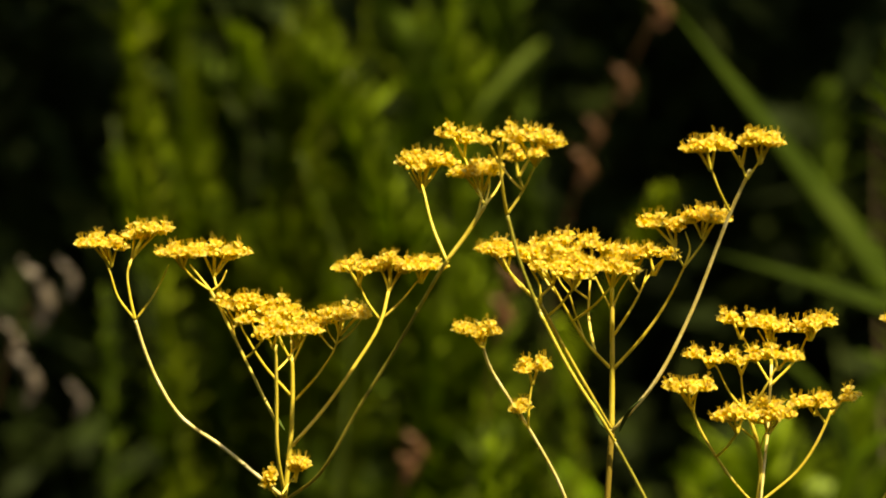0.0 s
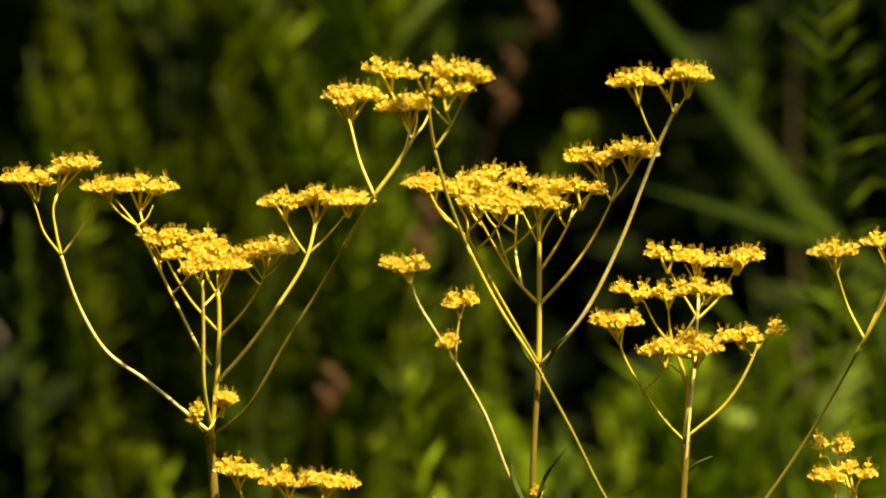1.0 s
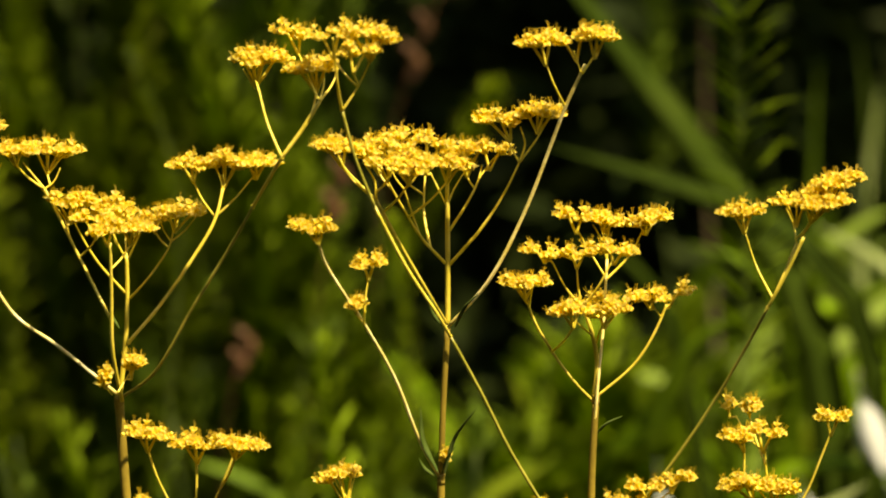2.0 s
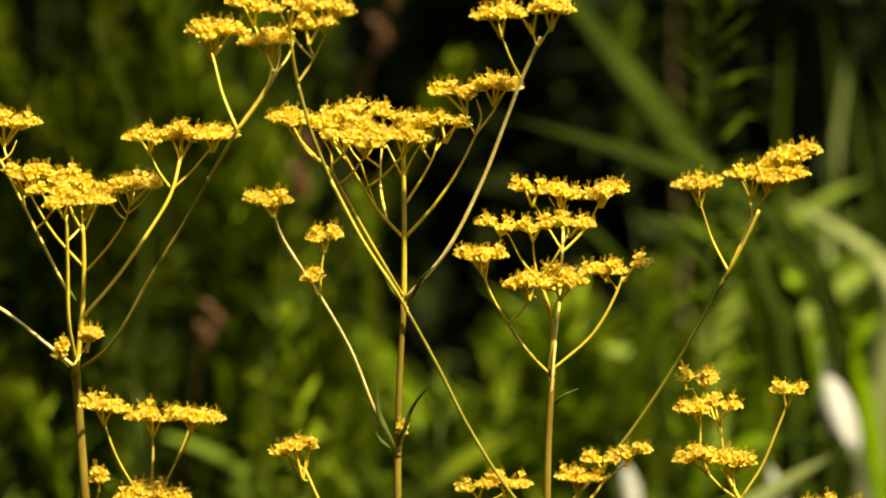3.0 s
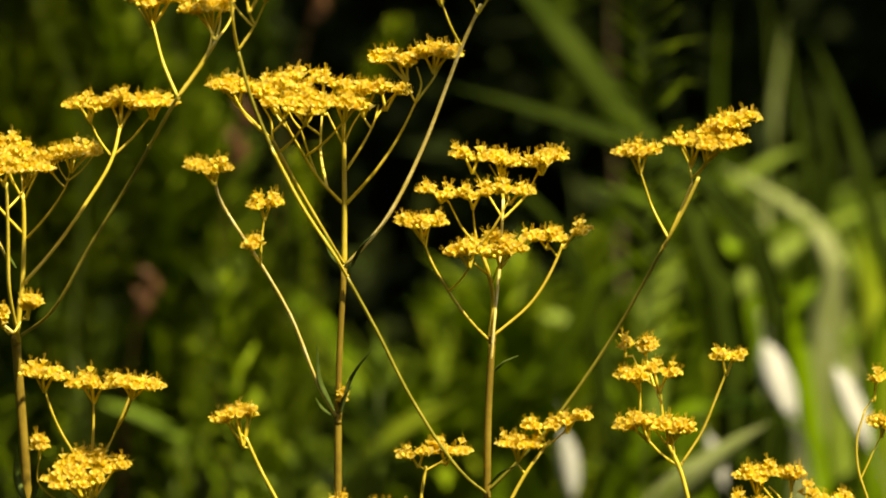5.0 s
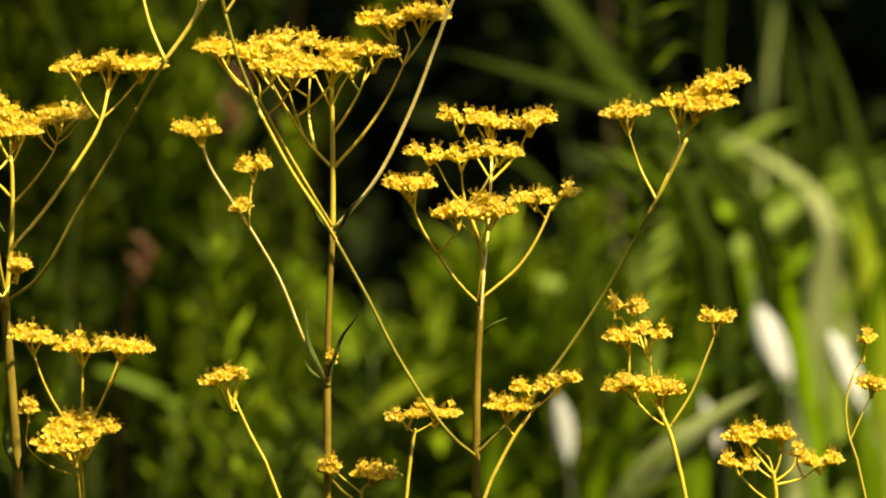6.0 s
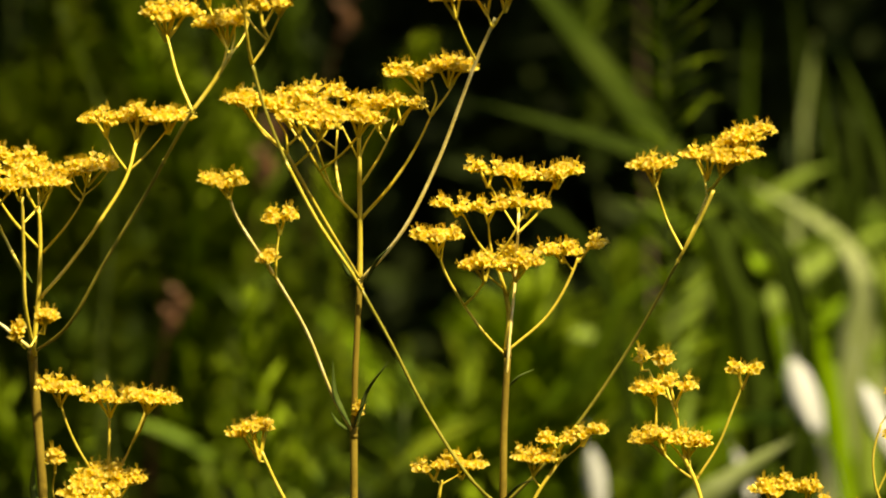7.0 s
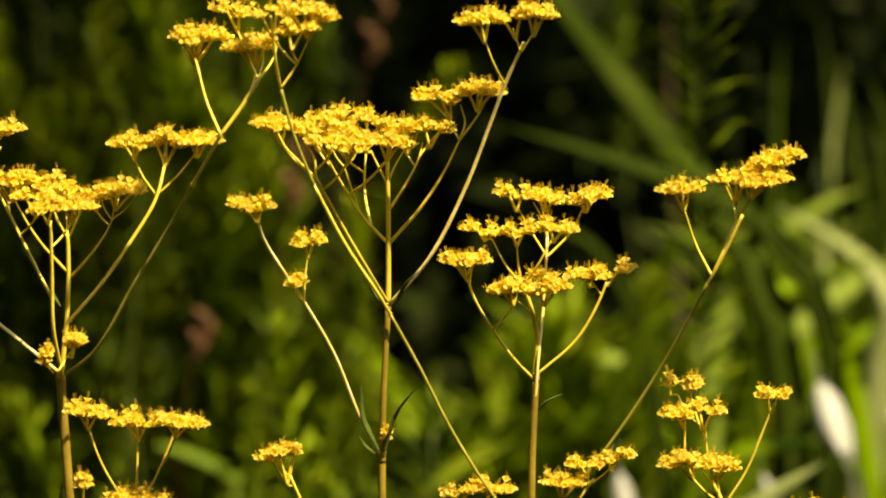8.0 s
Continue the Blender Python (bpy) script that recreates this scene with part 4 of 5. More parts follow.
stem(p, "ray", [(0.2301, -0.025, 1.3235), (0.2377, -0.025, 1.3342), (0.2434, -0.025, 1.3413)], 0.00086, 0.00072)
head(p, (0.2014, -0.025, 1.3265), (0.1885, -0.025, 1.3397), (0.2120, -0.025, 1.3402), 0.0115, 0.62)
head(p, (0.228, -0.022, 1.3296), (0.2158, -0.022, 1.3469), (0.2407, -0.022, 1.3491), 0.0138, 0.62)
head(p, (0.2432, -0.028, 1.3382), (0.233, -0.028, 1.3514), (0.2616, -0.028, 1.3565), 0.0109, 0.62)
head(p, (0.2339, -0.036, 1.3332), (0.2250, -0.036, 1.3435), (0.2552, -0.036, 1.3452), 0.0109, 0.62)

p = plant("flowering_plant", (0.2309, 0, 0), "yellow flowering plant with small stacked golden clusters")
stem(p, "main_stem", [(0.2309, 0, 0), (0.2309, 0, 1.147), (0.2239, 0, 1.1718), (0.218, 0, 1.1836)], 0.00129, 0.00115)
stem(p, "ray", [(0.2189, 0, 1.1813), (0.2109, 0, 1.191), (0.2041, 0, 1.1968)], 0.00072, 0.00072)
stem(p, "ray", [(0.2218, 0, 1.1762), (0.2211, 0, 1.1895), (0.2225, 0, 1.1954)], 0.00086, 0.00072)
stem(p, "ray", [(0.2192, 0.0000, 1.1812), (0.2158, 0.005, 1.2005), (0.2152, 0.005, 1.2108)], 0.00086, 0.00072)
stem(p, "branch", [(0.2257, 0, 1.1724), (0.2363, 0, 1.1895), (0.2434, 0, 1.2071), (0.2485, 0, 1.2201)], 0.00086, 0.00072)
stem(p, "ray", [(0.2152, 0.005, 1.2088), (0.2067, 0.0175, 1.2164), (0.2021, 0.03, 1.225)], 0.00057, 0.00057)
head(p, (0.1986, 0.03, 1.225), (0.1921, 0.03, 1.2318), (0.2038, 0.03, 1.2324), 0.0080, 0.8)
head(p, (0.2091, 0.032, 1.2257), (0.2046, 0.032, 1.2322), (0.2158, 0.032, 1.2334), 0.0086, 0.8)
head(p, (0.2042, 0.002, 1.2112), (0.1921, 0.002, 1.2198), (0.2084, 0.002, 1.2239), 0.0115, 0.62)
head(p, (0.2141, 0.006, 1.2098), (0.2058, 0.006, 1.2245), (0.2256, 0.006, 1.2239), 0.0126, 0.62)
head(p, (0.2085, -0.002, 1.1854), (0.1909, -0.002, 1.198), (0.2142, -0.002, 1.198), 0.0115, 0.62)
head(p, (0.2205, 0.002, 1.1833), (0.2101, 0.002, 1.1986), (0.2343, 0.002, 1.1951), 0.0138, 0.62)
head(p, (0.2485, 0, 1.2195), (0.2402, 0, 1.2312), (0.2591, 0, 1.233), 0.0126, 0.8)

p = plant("flowering_plant", (0.1319, -0.03, 0), "yellow flowering shoot with a few small golden clusters")
stem(p, "main_stem", [(0.1319, -0.03, 0), (0.1319, -0.03, 1.1505), (0.1447, -0.03, 1.1743), (0.1561, -0.03, 1.1897)], 0.00101, 0.00086)
stem(p, "ray", [(0.1433, -0.03, 1.1723), (0.1389, -0.03, 1.1796), (0.138, -0.03, 1.1854)], 0.00072, 0.00057)
stem(p, "ray", [(0.1533, -0.03, 1.186), (0.1633, -0.03, 1.1941), (0.1675, -0.03, 1.1993)], 0.00072, 0.00057)
head(p, (0.1398, -0.03, 1.1801), (0.1291, -0.03, 1.1906), (0.1532, -0.03, 1.1906), 0.0103, 0.62)
head(p, (0.1524, -0.03, 1.1912), (0.1419, -0.03, 1.2022), (0.1632, -0.03, 1.2034), 0.0115, 0.62)
head(p, (0.1647, -0.03, 1.1947), (0.158, -0.03, 1.204), (0.177, -0.03, 1.2051), 0.0098, 0.62)

p = plant("flowering_plant", (0.0906, -0.01, 0), "yellow flowering shoot with one flat golden cluster")
stem(p, "main_stem", [(0.0906, -0.01, 0), (0.0898, -0.01, 1.1476), (0.092, -0.01, 1.1646), (0.0934, -0.01, 1.1734)], 0.00101, 0.00086)
stem(p, "ray", [(0.0932, -0.01, 1.1711), (0.0876, -0.01, 1.1764), (0.0856, -0.01, 1.1799)], 0.00057, 0.00057)
stem(p, "ray", [(0.0932, -0.01, 1.1711), (0.1021, -0.01, 1.1764), (0.1079, -0.01, 1.1822)], 0.00057, 0.00057)
head(p, (0.0897, -0.01, 1.174), (0.0781, -0.01, 1.184), (0.0992, -0.01, 1.1846), 0.0103, 0.62)
head(p, (0.1036, -0.008, 1.1746), (0.0949, -0.008, 1.1842), (0.1158, -0.008, 1.1854), 0.0098, 0.62)

p = plant("flowering_plant", (0.0484, 0, 0), "slender yellow flowering shoot with one small cluster")
stem(p, "main_stem", [(0.0484, 0, 0), (0.0166, 0, 1.1549), (0.0083, 0, 1.1709), (0.0011, 0, 1.1871)], 0.00101, 0.00086)
stem(p, "ray", [(0.0011, 0, 1.1862), (-0.0046, 0, 1.193), (-0.0069, 0, 1.198)], 0.00072, 0.00057)
stem(p, "ray", [(0.0011, 0, 1.1862), (0.0026, 0, 1.1929), (0.0041, 0, 1.1979)], 0.00072, 0.00057)
head(p, (-0.0001, 0, 1.1827), (-0.0165, 0, 1.2048), (0.0082, 0, 1.2049), 0.0178, 0.62)

p = plant("flowering_plant", (0.2785, -0.02, 0), "yellow flowering plant with open rounded golden clusters")
stem(p, "main_stem", [(0.2785, -0.02, 0), (0.2788, -0.02, 1.1311), (0.2777, -0.02, 1.1443), (0.2765, -0.02, 1.1516)], 0.00129, 0.00115)
stem(p, "ray", [(0.2765, -0.02, 1.1502), (0.2683, -0.02, 1.1604), (0.2624, -0.02, 1.1677)], 0.00086, 0.00072)
stem(p, "ray", [(0.2765, -0.02, 1.1502), (0.2747, -0.02, 1.1575), (0.2688, -0.02, 1.1639)], 0.00086, 0.00072)
stem(p, "ray", [(0.2771, -0.02, 1.1487), (0.2804, -0.02, 1.1604), (0.2798, -0.02, 1.1663)], 0.00086, 0.00072)
stem(p, "ray", [(0.2777, -0.02, 1.1458), (0.2872, -0.02, 1.1546), (0.2885, -0.02, 1.1633)], 0.00086, 0.00072)
stem(p, "ray", [(0.2777, -0.02, 1.1443), (0.2931, -0.02, 1.1487), (0.3002, -0.02, 1.1546)], 0.00086, 0.00072)
head(p, (0.2632, -0.018, 1.1601), (0.2515, -0.018, 1.1718), (0.2755, -0.018, 1.1741), 0.0132, 0.62)
head(p, (0.2804, -0.02, 1.1628), (0.2739, -0.02, 1.1715), (0.2884, -0.02, 1.1727), 0.0098, 0.8)
head(p, (0.2592, -0.025, 1.151), (0.2487, -0.025, 1.1607), (0.2692, -0.025, 1.1589), 0.0115, 0.62)
head(p, (0.2891, -0.015, 1.1566), (0.2847, -0.015, 1.1631), (0.2966, -0.015, 1.1643), 0.0080, 0.8)
head(p, (0.3009, -0.02, 1.151), (0.2915, -0.02, 1.1598), (0.3123, -0.02, 1.1604), 0.0103, 0.62)

p = plant("flowering_plant", (0.3216, 0.01, 0), "slender yellow flowering shoot on an arching stem")
stem(p, "main_stem", [(0.3216, 0.01, 0), (0.3233, 0.01, 1.1524), (0.3185, 0.01, 1.1673), (0.3175, 0.01, 1.1821), (0.3214, 0.01, 1.1984)], 0.00072, 0.00057)
head(p, (0.3263, 0.01, 1.2043), (0.3212, 0.01, 1.2153), (0.3344, 0.01, 1.217), 0.0098, 0.8)
head(p, (0.3306, 0.01, 1.1856), (0.3235, 0.01, 1.1946), (0.3391, 0.01, 1.1951), 0.0086, 0.8)
stem(p, "ray", [(0.3214, 0.01, 1.1984), (0.3243, 0.01, 1.2028), (0.3263, 0.01, 1.2058)], 0.00057, 0.00057)
stem(p, "ray", [(0.3194, 0.01, 1.1614), (0.326, 0.01, 1.1762), (0.3306, 0.01, 1.1865)], 0.00057, 0.00057)

p = plant("flowering_plant", (0.0692, 0.01, 0), "low yellow flowering shoot just coming into bloom")
stem(p, "main_stem", [(0.0692, 0.01, 0), (0.0657, 0.01, 1.1169), (0.0657, 0.01, 1.1317), (0.0668, 0.01, 1.1391)], 0.00101, 0.00086)
stem(p, "ray", [(0.0663, 0.01, 1.1362), (0.0575, 0.01, 1.1436), (0.0516, 0.01, 1.1489)], 0.00072, 0.00057)
stem(p, "ray", [(0.0668, 0.01, 1.1391), (0.0721, 0.01, 1.1436), (0.075, 0.01, 1.1465)], 0.00072, 0.00057)
head(p, (0.0501, 0.01, 1.145), (0.0443, 0.01, 1.153), (0.0551, 0.01, 1.1536), 0.0080, 0.8)
head(p, (0.0721, 0.01, 1.14), (0.0618, 0.01, 1.1501), (0.0861, 0.01, 1.1495), 0.0098, 0.62)

# short rays that carry a head from the nearest stalk below it
for owner, foot in HEADS:
    fall = lambda q: foot.z - q.z - math.hypot(q.x - foot.x, q.y - foot.y) * 0.75
    below = [q for q in STEMS[owner.name] if fall(q) > 0.0004] or [q for q in STEMS[owner.name] if q.z < foot.z]
    near = min(below, key=lambda q: (q - foot).length)
    tip = min(STEMS[owner.name], key=lambda q: (q - foot).length)
    near = tip if (tip - foot).length < 0.0045 else near
    if 0.0008 < (near - foot).length < 0.045:
        b = Build()
        bow = Vector((foot.x - near.x, foot.y - near.y, 0)) * 0.08
        tube(b, spline([near - Vector((0, 0, 0.0006)), near.lerp(foot, 0.5) + bow, foot + Vector((0, 0, 0.0008))], 4), 0.00062, 0.00058, 6)
        part("ray", b.mesh("ray", ray_skin), owner)

# ---- herbs, grass and dead stalks behind ----
herb((-0.2885, 1.4, 0), (-0.3, 1.4, 1.3093), (-0.3288, 1.4, 1.489), 0.041, 153, leaf_bright, 0.17)
herb((-0.2905, 1.55, 0), (-0.2938, 1.55, 1.29), (-0.3021, 1.55, 1.4959), 0.043, 153, leaf_bright, 0.17)
herb((-0.2036, 1.55, 0), (-0.1976, 1.55, 1.314), (-0.1826, 1.55, 1.4862), 0.043, 153, leaf_bright, 0.17)
herb((-0.1445, 1.65, 0), (-0.1443, 1.65, 1.2931), (-0.1438, 1.65, 1.4454), 0.044, 153, leaf_bright, 0.17)
herb((-0.1429, 1.35, 0), (-0.1546, 1.35, 1.2624), (-0.1839, 1.35, 1.3399), 0.034, 60, leaf_bright, 0.2, True)
herb((-0.124, 1.45, 0), (-0.1314, 1.45, 1.2592), (-0.1498, 1.45, 1.3528), 0.036, 60, leaf_bright, 0.2, True)
herb((-0.2577, 1.75, 0), (-0.2594, 1.75, 1.3018), (-0.2636, 1.75, 1.4629), 0.045, 136, leaf_green, 0.18)
herb((0.0326, 1.35, 0), (0.0311, 1.35, 1.0609), (0.0274, 1.35, 1.1985), 0.025, 153, leaf_bright, 0.17)
herb((-0.3377, 1.4, 0), (-0.3402, 1.4, 1.1142), (-0.3464, 1.4, 1.2162), 0.034, 60, leaf_shaded, 0.19)
herb((-0.1072, 1.75, 0), (-0.103, 1.75, 1.327), (-0.0927, 1.75, 1.4827), 0.055, 68, leaf_green, 0.18)
herb((0.2750, 0.85, 0), (0.2712, 0.85, 1.1776), (0.2620, 0.85, 1.4363), 0.042, 50, leaf_green, 0.24, True)
herb((0.2946, 1.9, 0), (0.2879, 1.9, 1.1846), (0.2711, 1.9, 1.3621), 0.047, 61, leaf_shaded, 0.18)
herb((-0.2446, 1.5, 0), (-0.2481, 1.5, 1.0788), (-0.2571, 1.5, 1.1935), 0.042, 85, leaf_green, 0.18)
herb((-0.0973, 1.45, 0), (-0.0991, 1.45, 1.0569), (-0.1035, 1.45, 1.1794), 0.042, 57, leaf_green, 0.18)
herb((-0.0429, 1.35, 0), (-0.041, 1.35, 1.0516), (-0.0364, 1.35, 1.116), 0.036, 40, leaf_green, 0.18)
herb((-0.0803, 1.5, 0), (-0.0819, 1.5, 1.0059), (-0.0859, 1.5, 1.14), 0.028, 119, leaf_green, 0.18)
herb((-0.0137, 1.5, 0), (-0.0155, 1.5, 0.9576), (-0.0198, 1.5, 1.073), 0.028, 119, leaf_green, 0.18)
herb((-0.1434, 1.4, 0), (-0.1395, 1.4, 0.9735), (-0.1295, 1.4, 1.0764), 0.037, 74, leaf_shaded, 0.18)
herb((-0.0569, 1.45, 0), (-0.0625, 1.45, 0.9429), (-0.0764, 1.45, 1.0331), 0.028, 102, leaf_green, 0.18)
herb((-0.1845, 1.5, 0), (-0.1824, 1.5, 1.007), (-0.1771, 1.5, 1.1123), 0.038, 68, leaf_shaded, 0.18)
herb((0.0268, 1.2, 0), (0.0232, 1.2, 0.9517), (0.0144, 1.2, 1.0495), 0.039, 51, leaf_green, 0.18)
herb((0.0917, 1.5, 0), (0.0935, 1.5, 0.9301), (0.0979, 1.5, 1.0456), 0.042, 54, leaf_green, 0.18)
herb((0.1562, 1.60, 0), (0.1682, 1.60, 0.8801), (0.1862, 1.60, 1.1001), 0.044, 100, leaf_green, 0.19)
herb((0.2051, 1.55, 0), (0.2171, 1.55, 0.8687), (0.2351, 1.55, 1.0887), 0.044, 100, leaf_green, 0.19)
herb((0.2592, 1.65, 0), (0.2712, 1.65, 0.8741), (0.2892, 1.65, 1.0941), 0.044, 100, leaf_green, 0.19)
herb((0.2767, 1.50, 0), (0.2887, 1.50, 0.8481), (0.3067, 1.50, 1.0681), 0.044, 90, leaf_green, 0.19)
herb((0.1243, 1.50, 0), (0.1363, 1.50, 0.8485), (0.1543, 1.50, 1.0685), 0.044, 90, leaf_green, 0.19)

# more of the same herbs, standing close together
rng = random.Random(4)
for k in range(26):
    y = rng.uniform(1.4, 1.95)
    x = -0.088 * (y + 2.34) + 0.03 + 0.33 * (k * 0.618 % 1) + rng.uniform(-0.01, 0.02)
    h = rng.uniform(1.2, 1.6)
    lean = rng.uniform(-0.14, 0.09) if k * 0.618 % 1 > 0.2 else rng.uniform(-0.05, 0.05)
    # herbs farther back get the darker copy in place of real shade
    herb((x - lean, y, 0), (x - lean * 0.5, y, h - 0.3), (x + lean, y, h), rng.uniform(0.036, 0.052), 170, leaf_shaded if y > 1.65 else rng.choice((leaf_green, leaf_green, leaf_bright)), 0.19)
for k in range(13):
    x, y = rng.uniform(-0.28, 0.3), rng.uniform(1.3, 1.9)
    h = rng.uniform(0.95, 1.16)
    lean = rng.uniform(-0.06, 0.06)
    # back and left herbs are darkened by leaf colour, standing for shade
    herb((x - lean, y, 0), (x, y, h - 0.25), (x + lean, y, h), rng.uniform(0.05, 0.075), 120, leaf_shaded if y > 1.5 or x < -0.12 else leaf_green, 0.15)

for k in range(12):
    x, y = -0.26 + 0.40 * (k * 0.618 % 1) + rng.uniform(-0.015, 0.015), rng.uniform(0.9, 1.3)
    h = rng.uniform(0.99, 1.15)
    lean = rng.uniform(-0.07, 0.07)
    herb((x - lean, y, 0), (x - lean * 0.3, y, h - 0.22), (x + lean, y, h), rng.uniform(0.034, 0.048), 60, rng.choice((leaf_green, leaf_green, leaf_shaded)), 0.2)

t = tuft((0.4555, 1.2, 0), "clump of broad arching green grass blades")
blade(t, [(0.3412, 1.3, 1.1585), (0.2668, 1.3, 1.262), (0.1949, 1.3, 1.3561), (0.1076, 1.3, 1.4678)], 0.0350, blade_shaded)
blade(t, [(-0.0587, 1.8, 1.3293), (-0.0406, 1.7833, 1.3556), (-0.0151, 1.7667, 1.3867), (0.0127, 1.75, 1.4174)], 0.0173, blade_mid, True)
blade(t, [(0.3464, 1.2500, 1.1932), (0.2841, 1.2500, 1.2228), (0.2219, 1.2500, 1.2456), (0.1465, 1.2500, 1.2692)], 0.0220, blade_shaded)
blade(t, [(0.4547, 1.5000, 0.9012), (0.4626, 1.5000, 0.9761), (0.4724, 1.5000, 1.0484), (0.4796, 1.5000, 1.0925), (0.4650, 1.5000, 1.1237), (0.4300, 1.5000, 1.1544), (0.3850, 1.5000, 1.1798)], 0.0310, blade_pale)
blade(t, [(0.5444, 1.4, 0.9992), (0.5057, 1.4, 1.1306), (0.4674, 1.4, 1.2517), (0.4484, 1.4, 1.298)], 0.0184, blade_shaded)
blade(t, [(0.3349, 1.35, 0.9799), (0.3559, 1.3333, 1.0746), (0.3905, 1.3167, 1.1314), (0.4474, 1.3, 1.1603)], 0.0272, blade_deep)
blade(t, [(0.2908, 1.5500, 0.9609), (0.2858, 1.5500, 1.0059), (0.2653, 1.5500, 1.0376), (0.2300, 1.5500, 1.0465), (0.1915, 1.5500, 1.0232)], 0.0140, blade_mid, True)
blade(t, [(0.4731, 1.9, 1.1103), (0.4685, 1.9, 1.1998), (0.4651, 1.9, 1.2679), (0.4577, 1.9, 1.3254)], 0.0115, blade_shaded)
blade(t, [(0.4634, 1.9000, 1.1138), (0.4681, 1.9000, 1.1875), (0.4755, 1.9000, 1.2399), (0.4814, 1.9000, 1.2818)], 0.0110, blade_pale)
blade(t, [(0.3791, 1.6000, 1.1280), (0.4150, 1.6000, 1.1583), (0.4393, 1.6000, 1.1754), (0.4660, 1.6000, 1.1866)], 0.0180, blade_mid)
blade(t, [(0.2736, 0.9500, 0.9621), (0.3029, 0.9333, 1.0000), (0.3318, 0.9167, 1.0282), (0.3645, 0.9000, 1.0552)], 0.0300, blade_pale)
blade(t, [(0.4026, 1.42, 0.8546), (0.3877, 1.42, 0.9687), (0.4013, 1.42, 1.0442), (0.4431, 1.42, 1.0817)], 0.0277, blade_green)
blade(t, [(0.4827, 1.2, 0.8948), (0.4729, 1.2, 0.9845), (0.4809, 1.2, 1.0735), (0.5066, 1.2, 1.1532)], 0.0261, blade_green)
blade(t, [(0.3815, 1.5500, 0.9131), (0.3974, 1.5500, 0.9762), (0.4140, 1.5500, 1.0480), (0.4475, 1.5500, 1.0790)], 0.0270, blade_green)
blade(t, [(0.2098, 1.3, 1.0182), (0.2359, 1.2833, 1.0479), (0.2704, 1.2667, 1.1134), (0.3225, 1.25, 1.1423)], 0.0215, blade_deep)
blade(t, [(0.2779, 1.45, 1.0152), (0.2528, 1.4333, 1.1119), (0.2191, 1.4167, 1.1606), (0.1673, 1.4, 1.1809)], 0.0160, blade_shaded)
blade(t, [(0.3494, 1.4, 1.0035), (0.3518, 1.3833, 1.0992), (0.3223, 1.3667, 1.1566), (0.266, 1.35, 1.1813)], 0.0230, blade_deep)
blade(t, [(0.4419, 1.35, 0.9923), (0.4069, 1.3333, 1.1053), (0.3641, 1.3167, 1.1346), (0.3131, 1.3, 1.1184)], 0.0208, blade_green)
blade(t, [(0.2918, 1.3, 0.9541), (0.3399, 1.2833, 1.0024), (0.3878, 1.2667, 1.014), (0.4312, 1.25, 0.9939)], 0.0206, blade_green)
blade(t, [(0.2948, 1.3, 0.8868), (0.2991, 1.3, 0.9695), (0.3124, 1.3, 1.0335), (0.3394, 1.3, 1.079)], 0.0206, blade_green)

# broad grass growing up among the herbs
for k in range(14):
    x, y = rng.uniform(0.24, 0.74), rng.uniform(1.55, 2.2)
    g = tuft((x, y, 0), "clump of broad arching green grass blades")
    for j in range(7):
        h = rng.uniform(0.86, 1.12)
        way = rng.uniform(-0.06 if x < 0.45 else -0.2, 0.3)
        out = rng.uniform(-0.1, 0.05)
        blade(g, [(x + way * 0.18, y + out * 0.4, h * 0.72), (x + way * 0.45, y + out * 0.7, h * 0.88), (x + way * 0.8, y + out, h * 0.985), (x + way * 1.15, y + out * 1.2, h * 1.03)],
              rng.uniform(0.028, 0.044), rng.choice((blade_green, blade_deep, blade_deep, blade_mid)))
for k in range(18):
    x, y = rng.uniform(0.16, 0.42), rng.uniform(1.4, 2.0)
    g = tuft((x, y, 0), "low clump of green and yellow-green grass")
    for j in range(7):
        h = rng.uniform(0.85, 1.04)
        way = rng.uniform(-0.2, 0.2)
        blade(g, [(x + way * 0.18, y, h * 0.72), (x + way * 0.45, y - 0.02, h * 0.88), (x + way * 0.8, y - 0.04, h * 0.985), (x + way * 1.15, y - 0.06, h * 1.02)],
              rng.uniform(0.018, 0.03), rng.choice((blade_green, blade_deep, blade_lime)))

t = tuft((0.4312, 1.3, 0), "clump of grass blades, some whitened to stand for sun glare")
# six whitened blades: bright sun patches put into colour and outline
blade(t, [(0.4184, 1.1700, 0.9910), (0.4018, 1.1700, 1.0317), (0.3901, 1.1700, 1.0674), (0.3821, 1.1700, 1.1013)], 0.0266, blade_glare)
blade(t, [(0.4264, 1.1820, 0.9848), (0.4111, 1.1820, 1.0245), (0.4001, 1.1820, 1.0582), (0.3911, 1.1820, 1.0865)], 0.0157, blade_glare)
blade(t, [(0.4905, 1.1940, 0.9538), (0.4681, 1.1940, 1.0015), (0.4505, 1.1940, 1.0415), (0.4338, 1.1940, 1.0883)], 0.0215, blade_glare)
blade(t, [(0.5005, 1.2060, 0.9436), (0.4800, 1.2060, 0.9913), (0.4615, 1.2060, 1.0334), (0.4449, 1.2060, 1.0802)], 0.0171, blade_glare)
blade(t, [(0.2460, 1.2000, 0.9244), (0.2414, 1.2000, 0.9593), (0.2360, 1.2000, 0.9941), (0.2315, 1.2000, 1.0284)], 0.0181, blade_glare)
blade(t, [(0.3704, 1.2500, 0.9270), (0.3634, 1.2500, 0.9566), (0.3545, 1.2500, 0.9843), (0.3436, 1.2500, 1.0140)], 0.0121, blade_glare)
blade(t, [(0.4837, 1.7, 1.107), (0.473, 1.7, 1.1874), (0.4625, 1.7, 1.2475), (0.4571, 1.7, 1.2975)], 0.0129, blade_shaded)
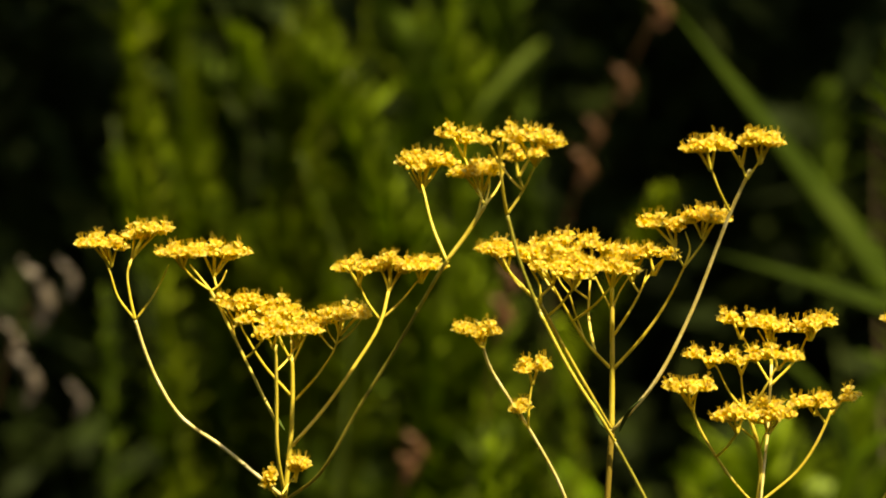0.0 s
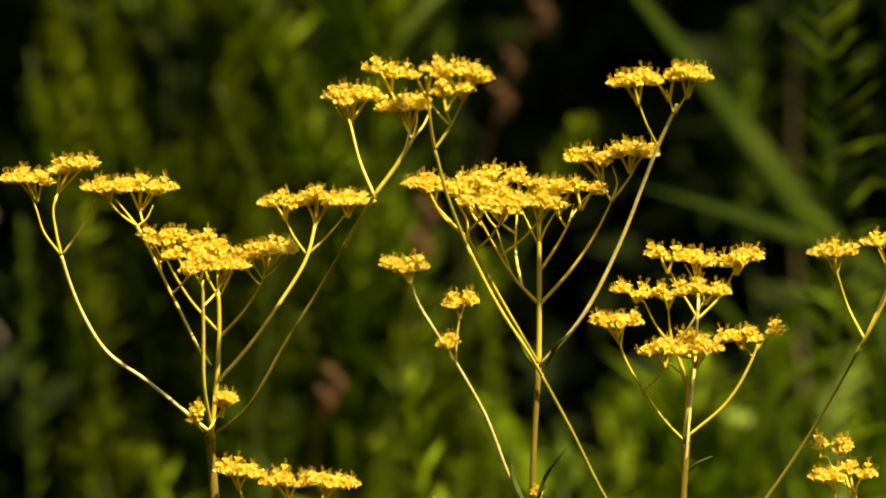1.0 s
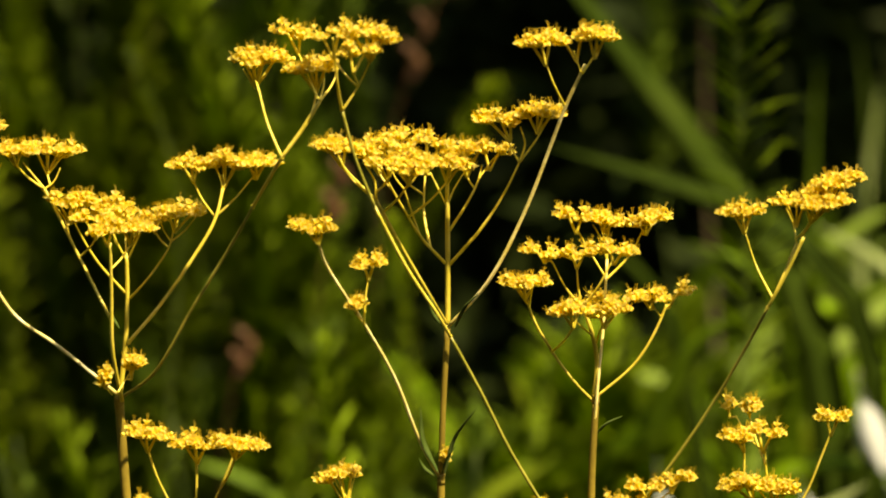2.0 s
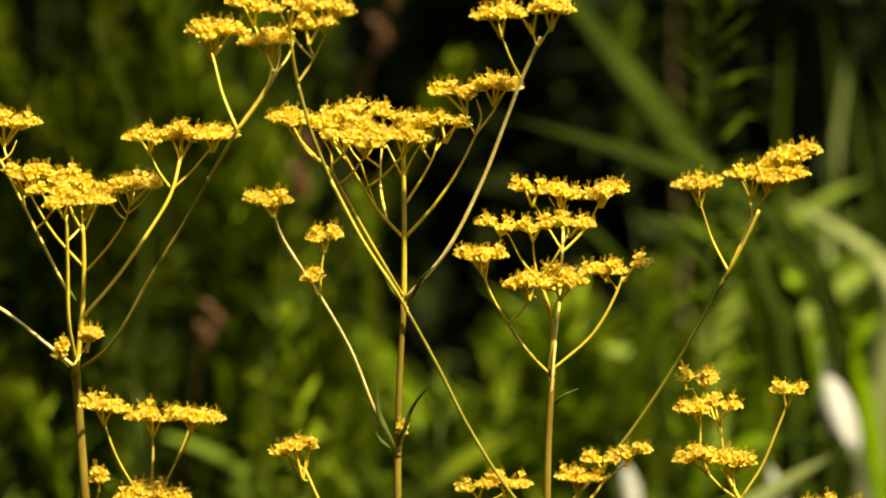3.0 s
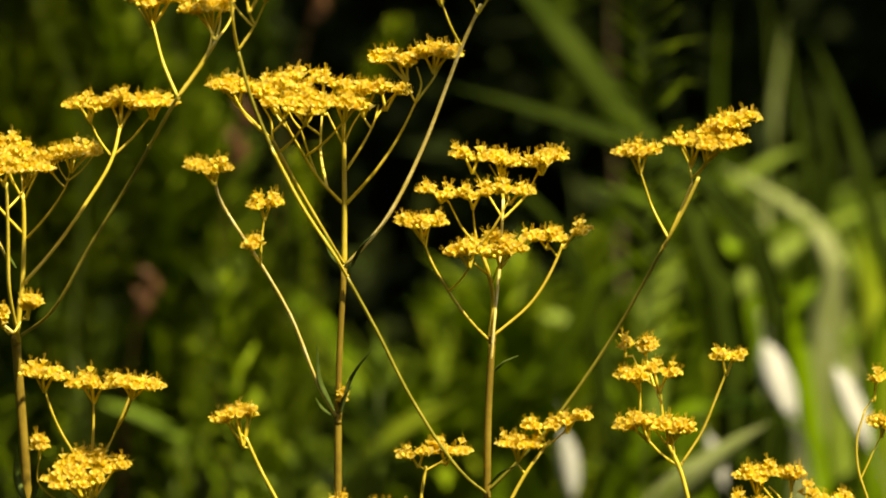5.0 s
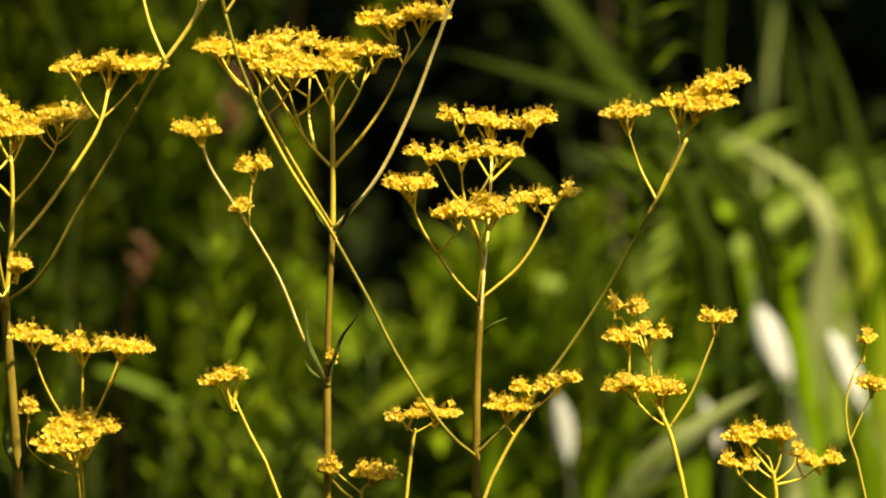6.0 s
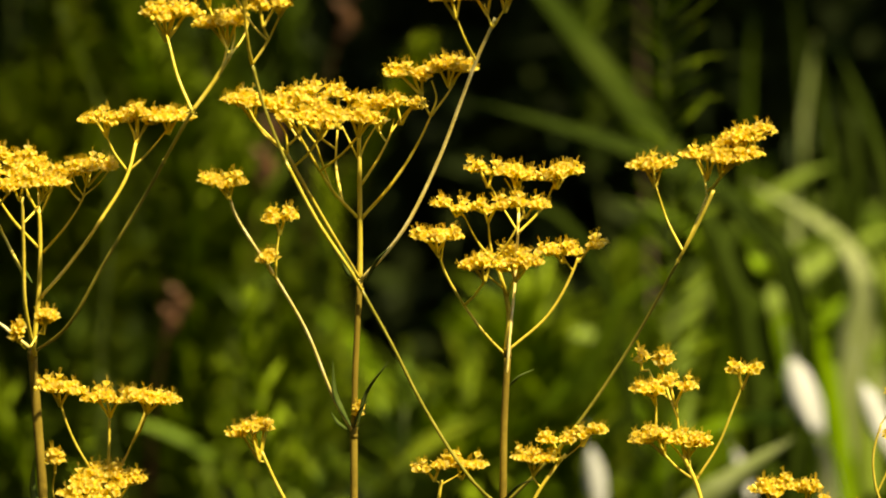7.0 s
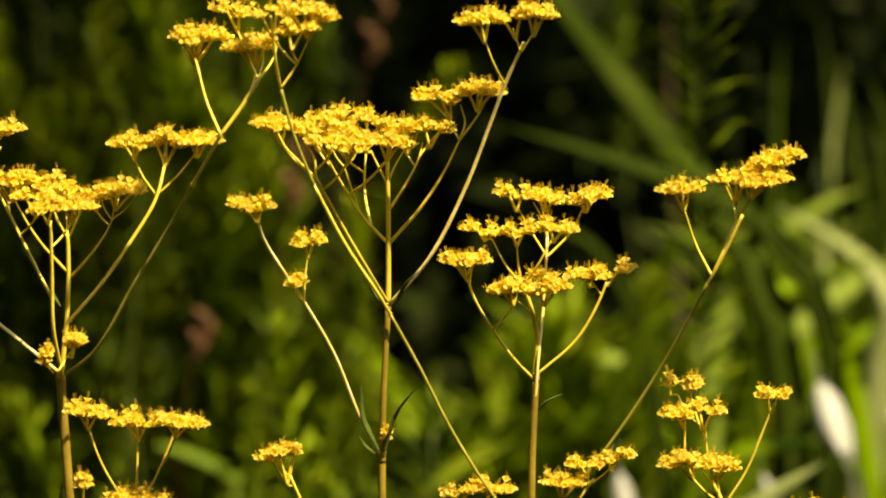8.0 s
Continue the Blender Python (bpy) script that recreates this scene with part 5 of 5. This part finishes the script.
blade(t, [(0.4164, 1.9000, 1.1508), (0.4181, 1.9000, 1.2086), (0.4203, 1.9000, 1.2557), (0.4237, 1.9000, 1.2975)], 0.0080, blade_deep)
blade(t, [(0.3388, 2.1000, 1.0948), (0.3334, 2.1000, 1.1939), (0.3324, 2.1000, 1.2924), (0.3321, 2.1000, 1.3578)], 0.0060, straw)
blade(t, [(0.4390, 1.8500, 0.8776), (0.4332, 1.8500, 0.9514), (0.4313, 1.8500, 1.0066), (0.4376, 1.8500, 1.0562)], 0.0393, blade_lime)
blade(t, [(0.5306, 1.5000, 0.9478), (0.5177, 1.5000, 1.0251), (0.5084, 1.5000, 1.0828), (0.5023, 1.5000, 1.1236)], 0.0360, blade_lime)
blade(t, [(0.4864, 1.7000, 1.0889), (0.4969, 1.7000, 1.1493), (0.4902, 1.7000, 1.2095), (0.4798, 1.7000, 1.2545)], 0.0180, blade_shaded)
blade(t, [(0.5363, 1.7500, 0.8458), (0.5277, 1.7500, 0.9335), (0.5142, 1.7500, 1.0054), (0.5187, 1.7500, 1.0668)], 0.0340, blade_pale)
blade(t, [(0.4931, 1.8000, 0.8374), (0.4898, 1.8000, 0.9157), (0.4824, 1.8000, 0.9885), (0.4706, 1.8000, 1.0403)], 0.0360, blade_lime)
blade(t, [(0.5093, 1.6500, 0.8631), (0.5011, 1.6500, 0.9285), (0.5053, 1.6500, 1.0037), (0.5247, 1.6500, 1.0486)], 0.0300, blade_mid)
blade(t, [(0.4567, 1.8500, 0.8289), (0.4587, 1.8500, 0.8976), (0.4684, 1.8500, 0.9817), (0.4940, 1.8500, 1.0341)], 0.0360, blade_lime)
blade(t, [(0.5602, 1.8000, 0.8528), (0.5539, 1.8000, 0.9571), (0.5401, 1.8000, 1.0401), (0.5163, 1.8000, 1.1022)], 0.0360, blade_mid)
t = tuft((0.1116, 1.2, 0), "tuft of yellow-green broad leaves low in the thicket")
blade(t, [(0.0709, 1.1, 0.9633), (0.0878, 1.0833, 1.0006), (0.1129, 1.0667, 1.0246), (0.142, 1.05, 1.0441)], 0.0253, blade_lime)
blade(t, [(0.0712, 1.15, 0.9601), (0.0925, 1.1333, 0.9979), (0.1179, 1.1167, 1.0266), (0.1431, 1.1, 1.0421)], 0.0214, blade_lime)
blade(t, [(0.0098, 1.45, 0.9154), (-0.0416, 1.4333, 0.9424), (-0.0785, 1.4167, 0.9683), (-0.1196, 1.4, 0.992)], 0.0112, blade_mid)
blade(t, [(-0.0684, 1.5, 0.8914), (-0.0824, 1.5, 0.9204), (-0.087, 1.5, 0.9494), (-0.0963, 1.5, 0.9687)], 0.0170, blade_green)
blade(t, [(-0.0213, 1.3500, 0.9030), (-0.0440, 1.3500, 0.9496), (-0.0667, 1.3500, 0.9728), (-0.1031, 1.3500, 0.9938), (-0.1304, 1.3500, 1.0032)], 0.0130, blade_green, True)
blade(t, [(-0.0779, 1.4000, 0.8709), (-0.0753, 1.4000, 0.9039), (-0.0719, 1.4000, 0.9321), (-0.0671, 1.4000, 0.9532), (-0.0564, 1.4000, 0.9696)], 0.0140, blade_mid, True)
blade(t, [(0.0244, 1.4500, 0.8611), (0.0151, 1.4500, 0.8994), (0.0199, 1.4500, 0.9280), (0.0341, 1.4500, 0.9470), (0.0577, 1.4500, 0.9612)], 0.0130, blade_mid, True)
d = dry_stalk((0.0708, 1.5, 0), (0.0408, 1.5, 1.307), (0.1052, 1.5, 1.4491), "withered stalk with reddish-brown curled leaves")
dry_leaf(d, (0.1052, 1.5, 1.4491), 0.0160)
dry_leaf(d, (0.0747, 1.5, 1.3879), 0.0151)
dry_leaf(d, (0.0511, 1.5, 1.3478), 0.0123)
dry_leaf(d, (0.0408, 1.5, 1.317), 0.0160)
d = dry_stalk((0.0044, 1.4, 0), (-0.0256, 1.4, 1.193), (-0.0187, 1.4, 1.2308), "withered stalk with tan dead leaves")
dry_leaf(d, (-0.0187, 1.4, 1.2308), 0.0138)
dry_leaf(d, (-0.0256, 1.4, 1.203), 0.0156)
d = dry_stalk((-0.0688, 1.3, 0), (-0.0988, 1.3, 1.0798), (-0.0933, 1.3, 1.1034), "withered stalk with reddish-brown dead leaves")
dry_leaf(d, (-0.0933, 1.3, 1.1034), 0.0152)
dry_leaf(d, (-0.0988, 1.3, 1.0898), 0.0116)
d = dry_stalk((-0.3901, 1.35, 0), (-0.4201, 1.35, 1.1744), (-0.4006, 1.35, 1.2188), "withered stalk with hanging grey-brown dead leaves")
dry_leaf(d, (-0.4006, 1.35, 1.2188), 0.0290, grey_leaf)
dry_leaf(d, (-0.4089, 1.35, 1.1523), 0.0236, grey_leaf)
dry_leaf(d, (-0.3739, 1.35, 1.2349), 0.0163, grey_leaf)
dry_leaf(d, (-0.3664, 1.35, 1.1362), 0.0154, grey_leaf)
dry_leaf(d, (-0.4201, 1.35, 1.1844), 0.0181, grey_leaf)
d = dry_stalk((-0.0418, 1.7, 0), (-0.0718, 1.7, 1.2399), (-0.0718, 1.7, 1.2499), "withered stalk with a grey-brown leaf")
dry_leaf(d, (-0.0718, 1.7, 1.2499), 0.0149, grey_leaf)
d = dry_stalk((-0.1768, 1.5, 0), (-0.2068, 1.5, 1.2667), (-0.1496, 1.5, 1.3833), "stalk with pale grey withered leaves")
dry_leaf(d, (-0.1496, 1.5, 1.3833), 0.0141, grey_leaf)
dry_leaf(d, (-0.2068, 1.5, 1.2767), 0.0141, grey_leaf)
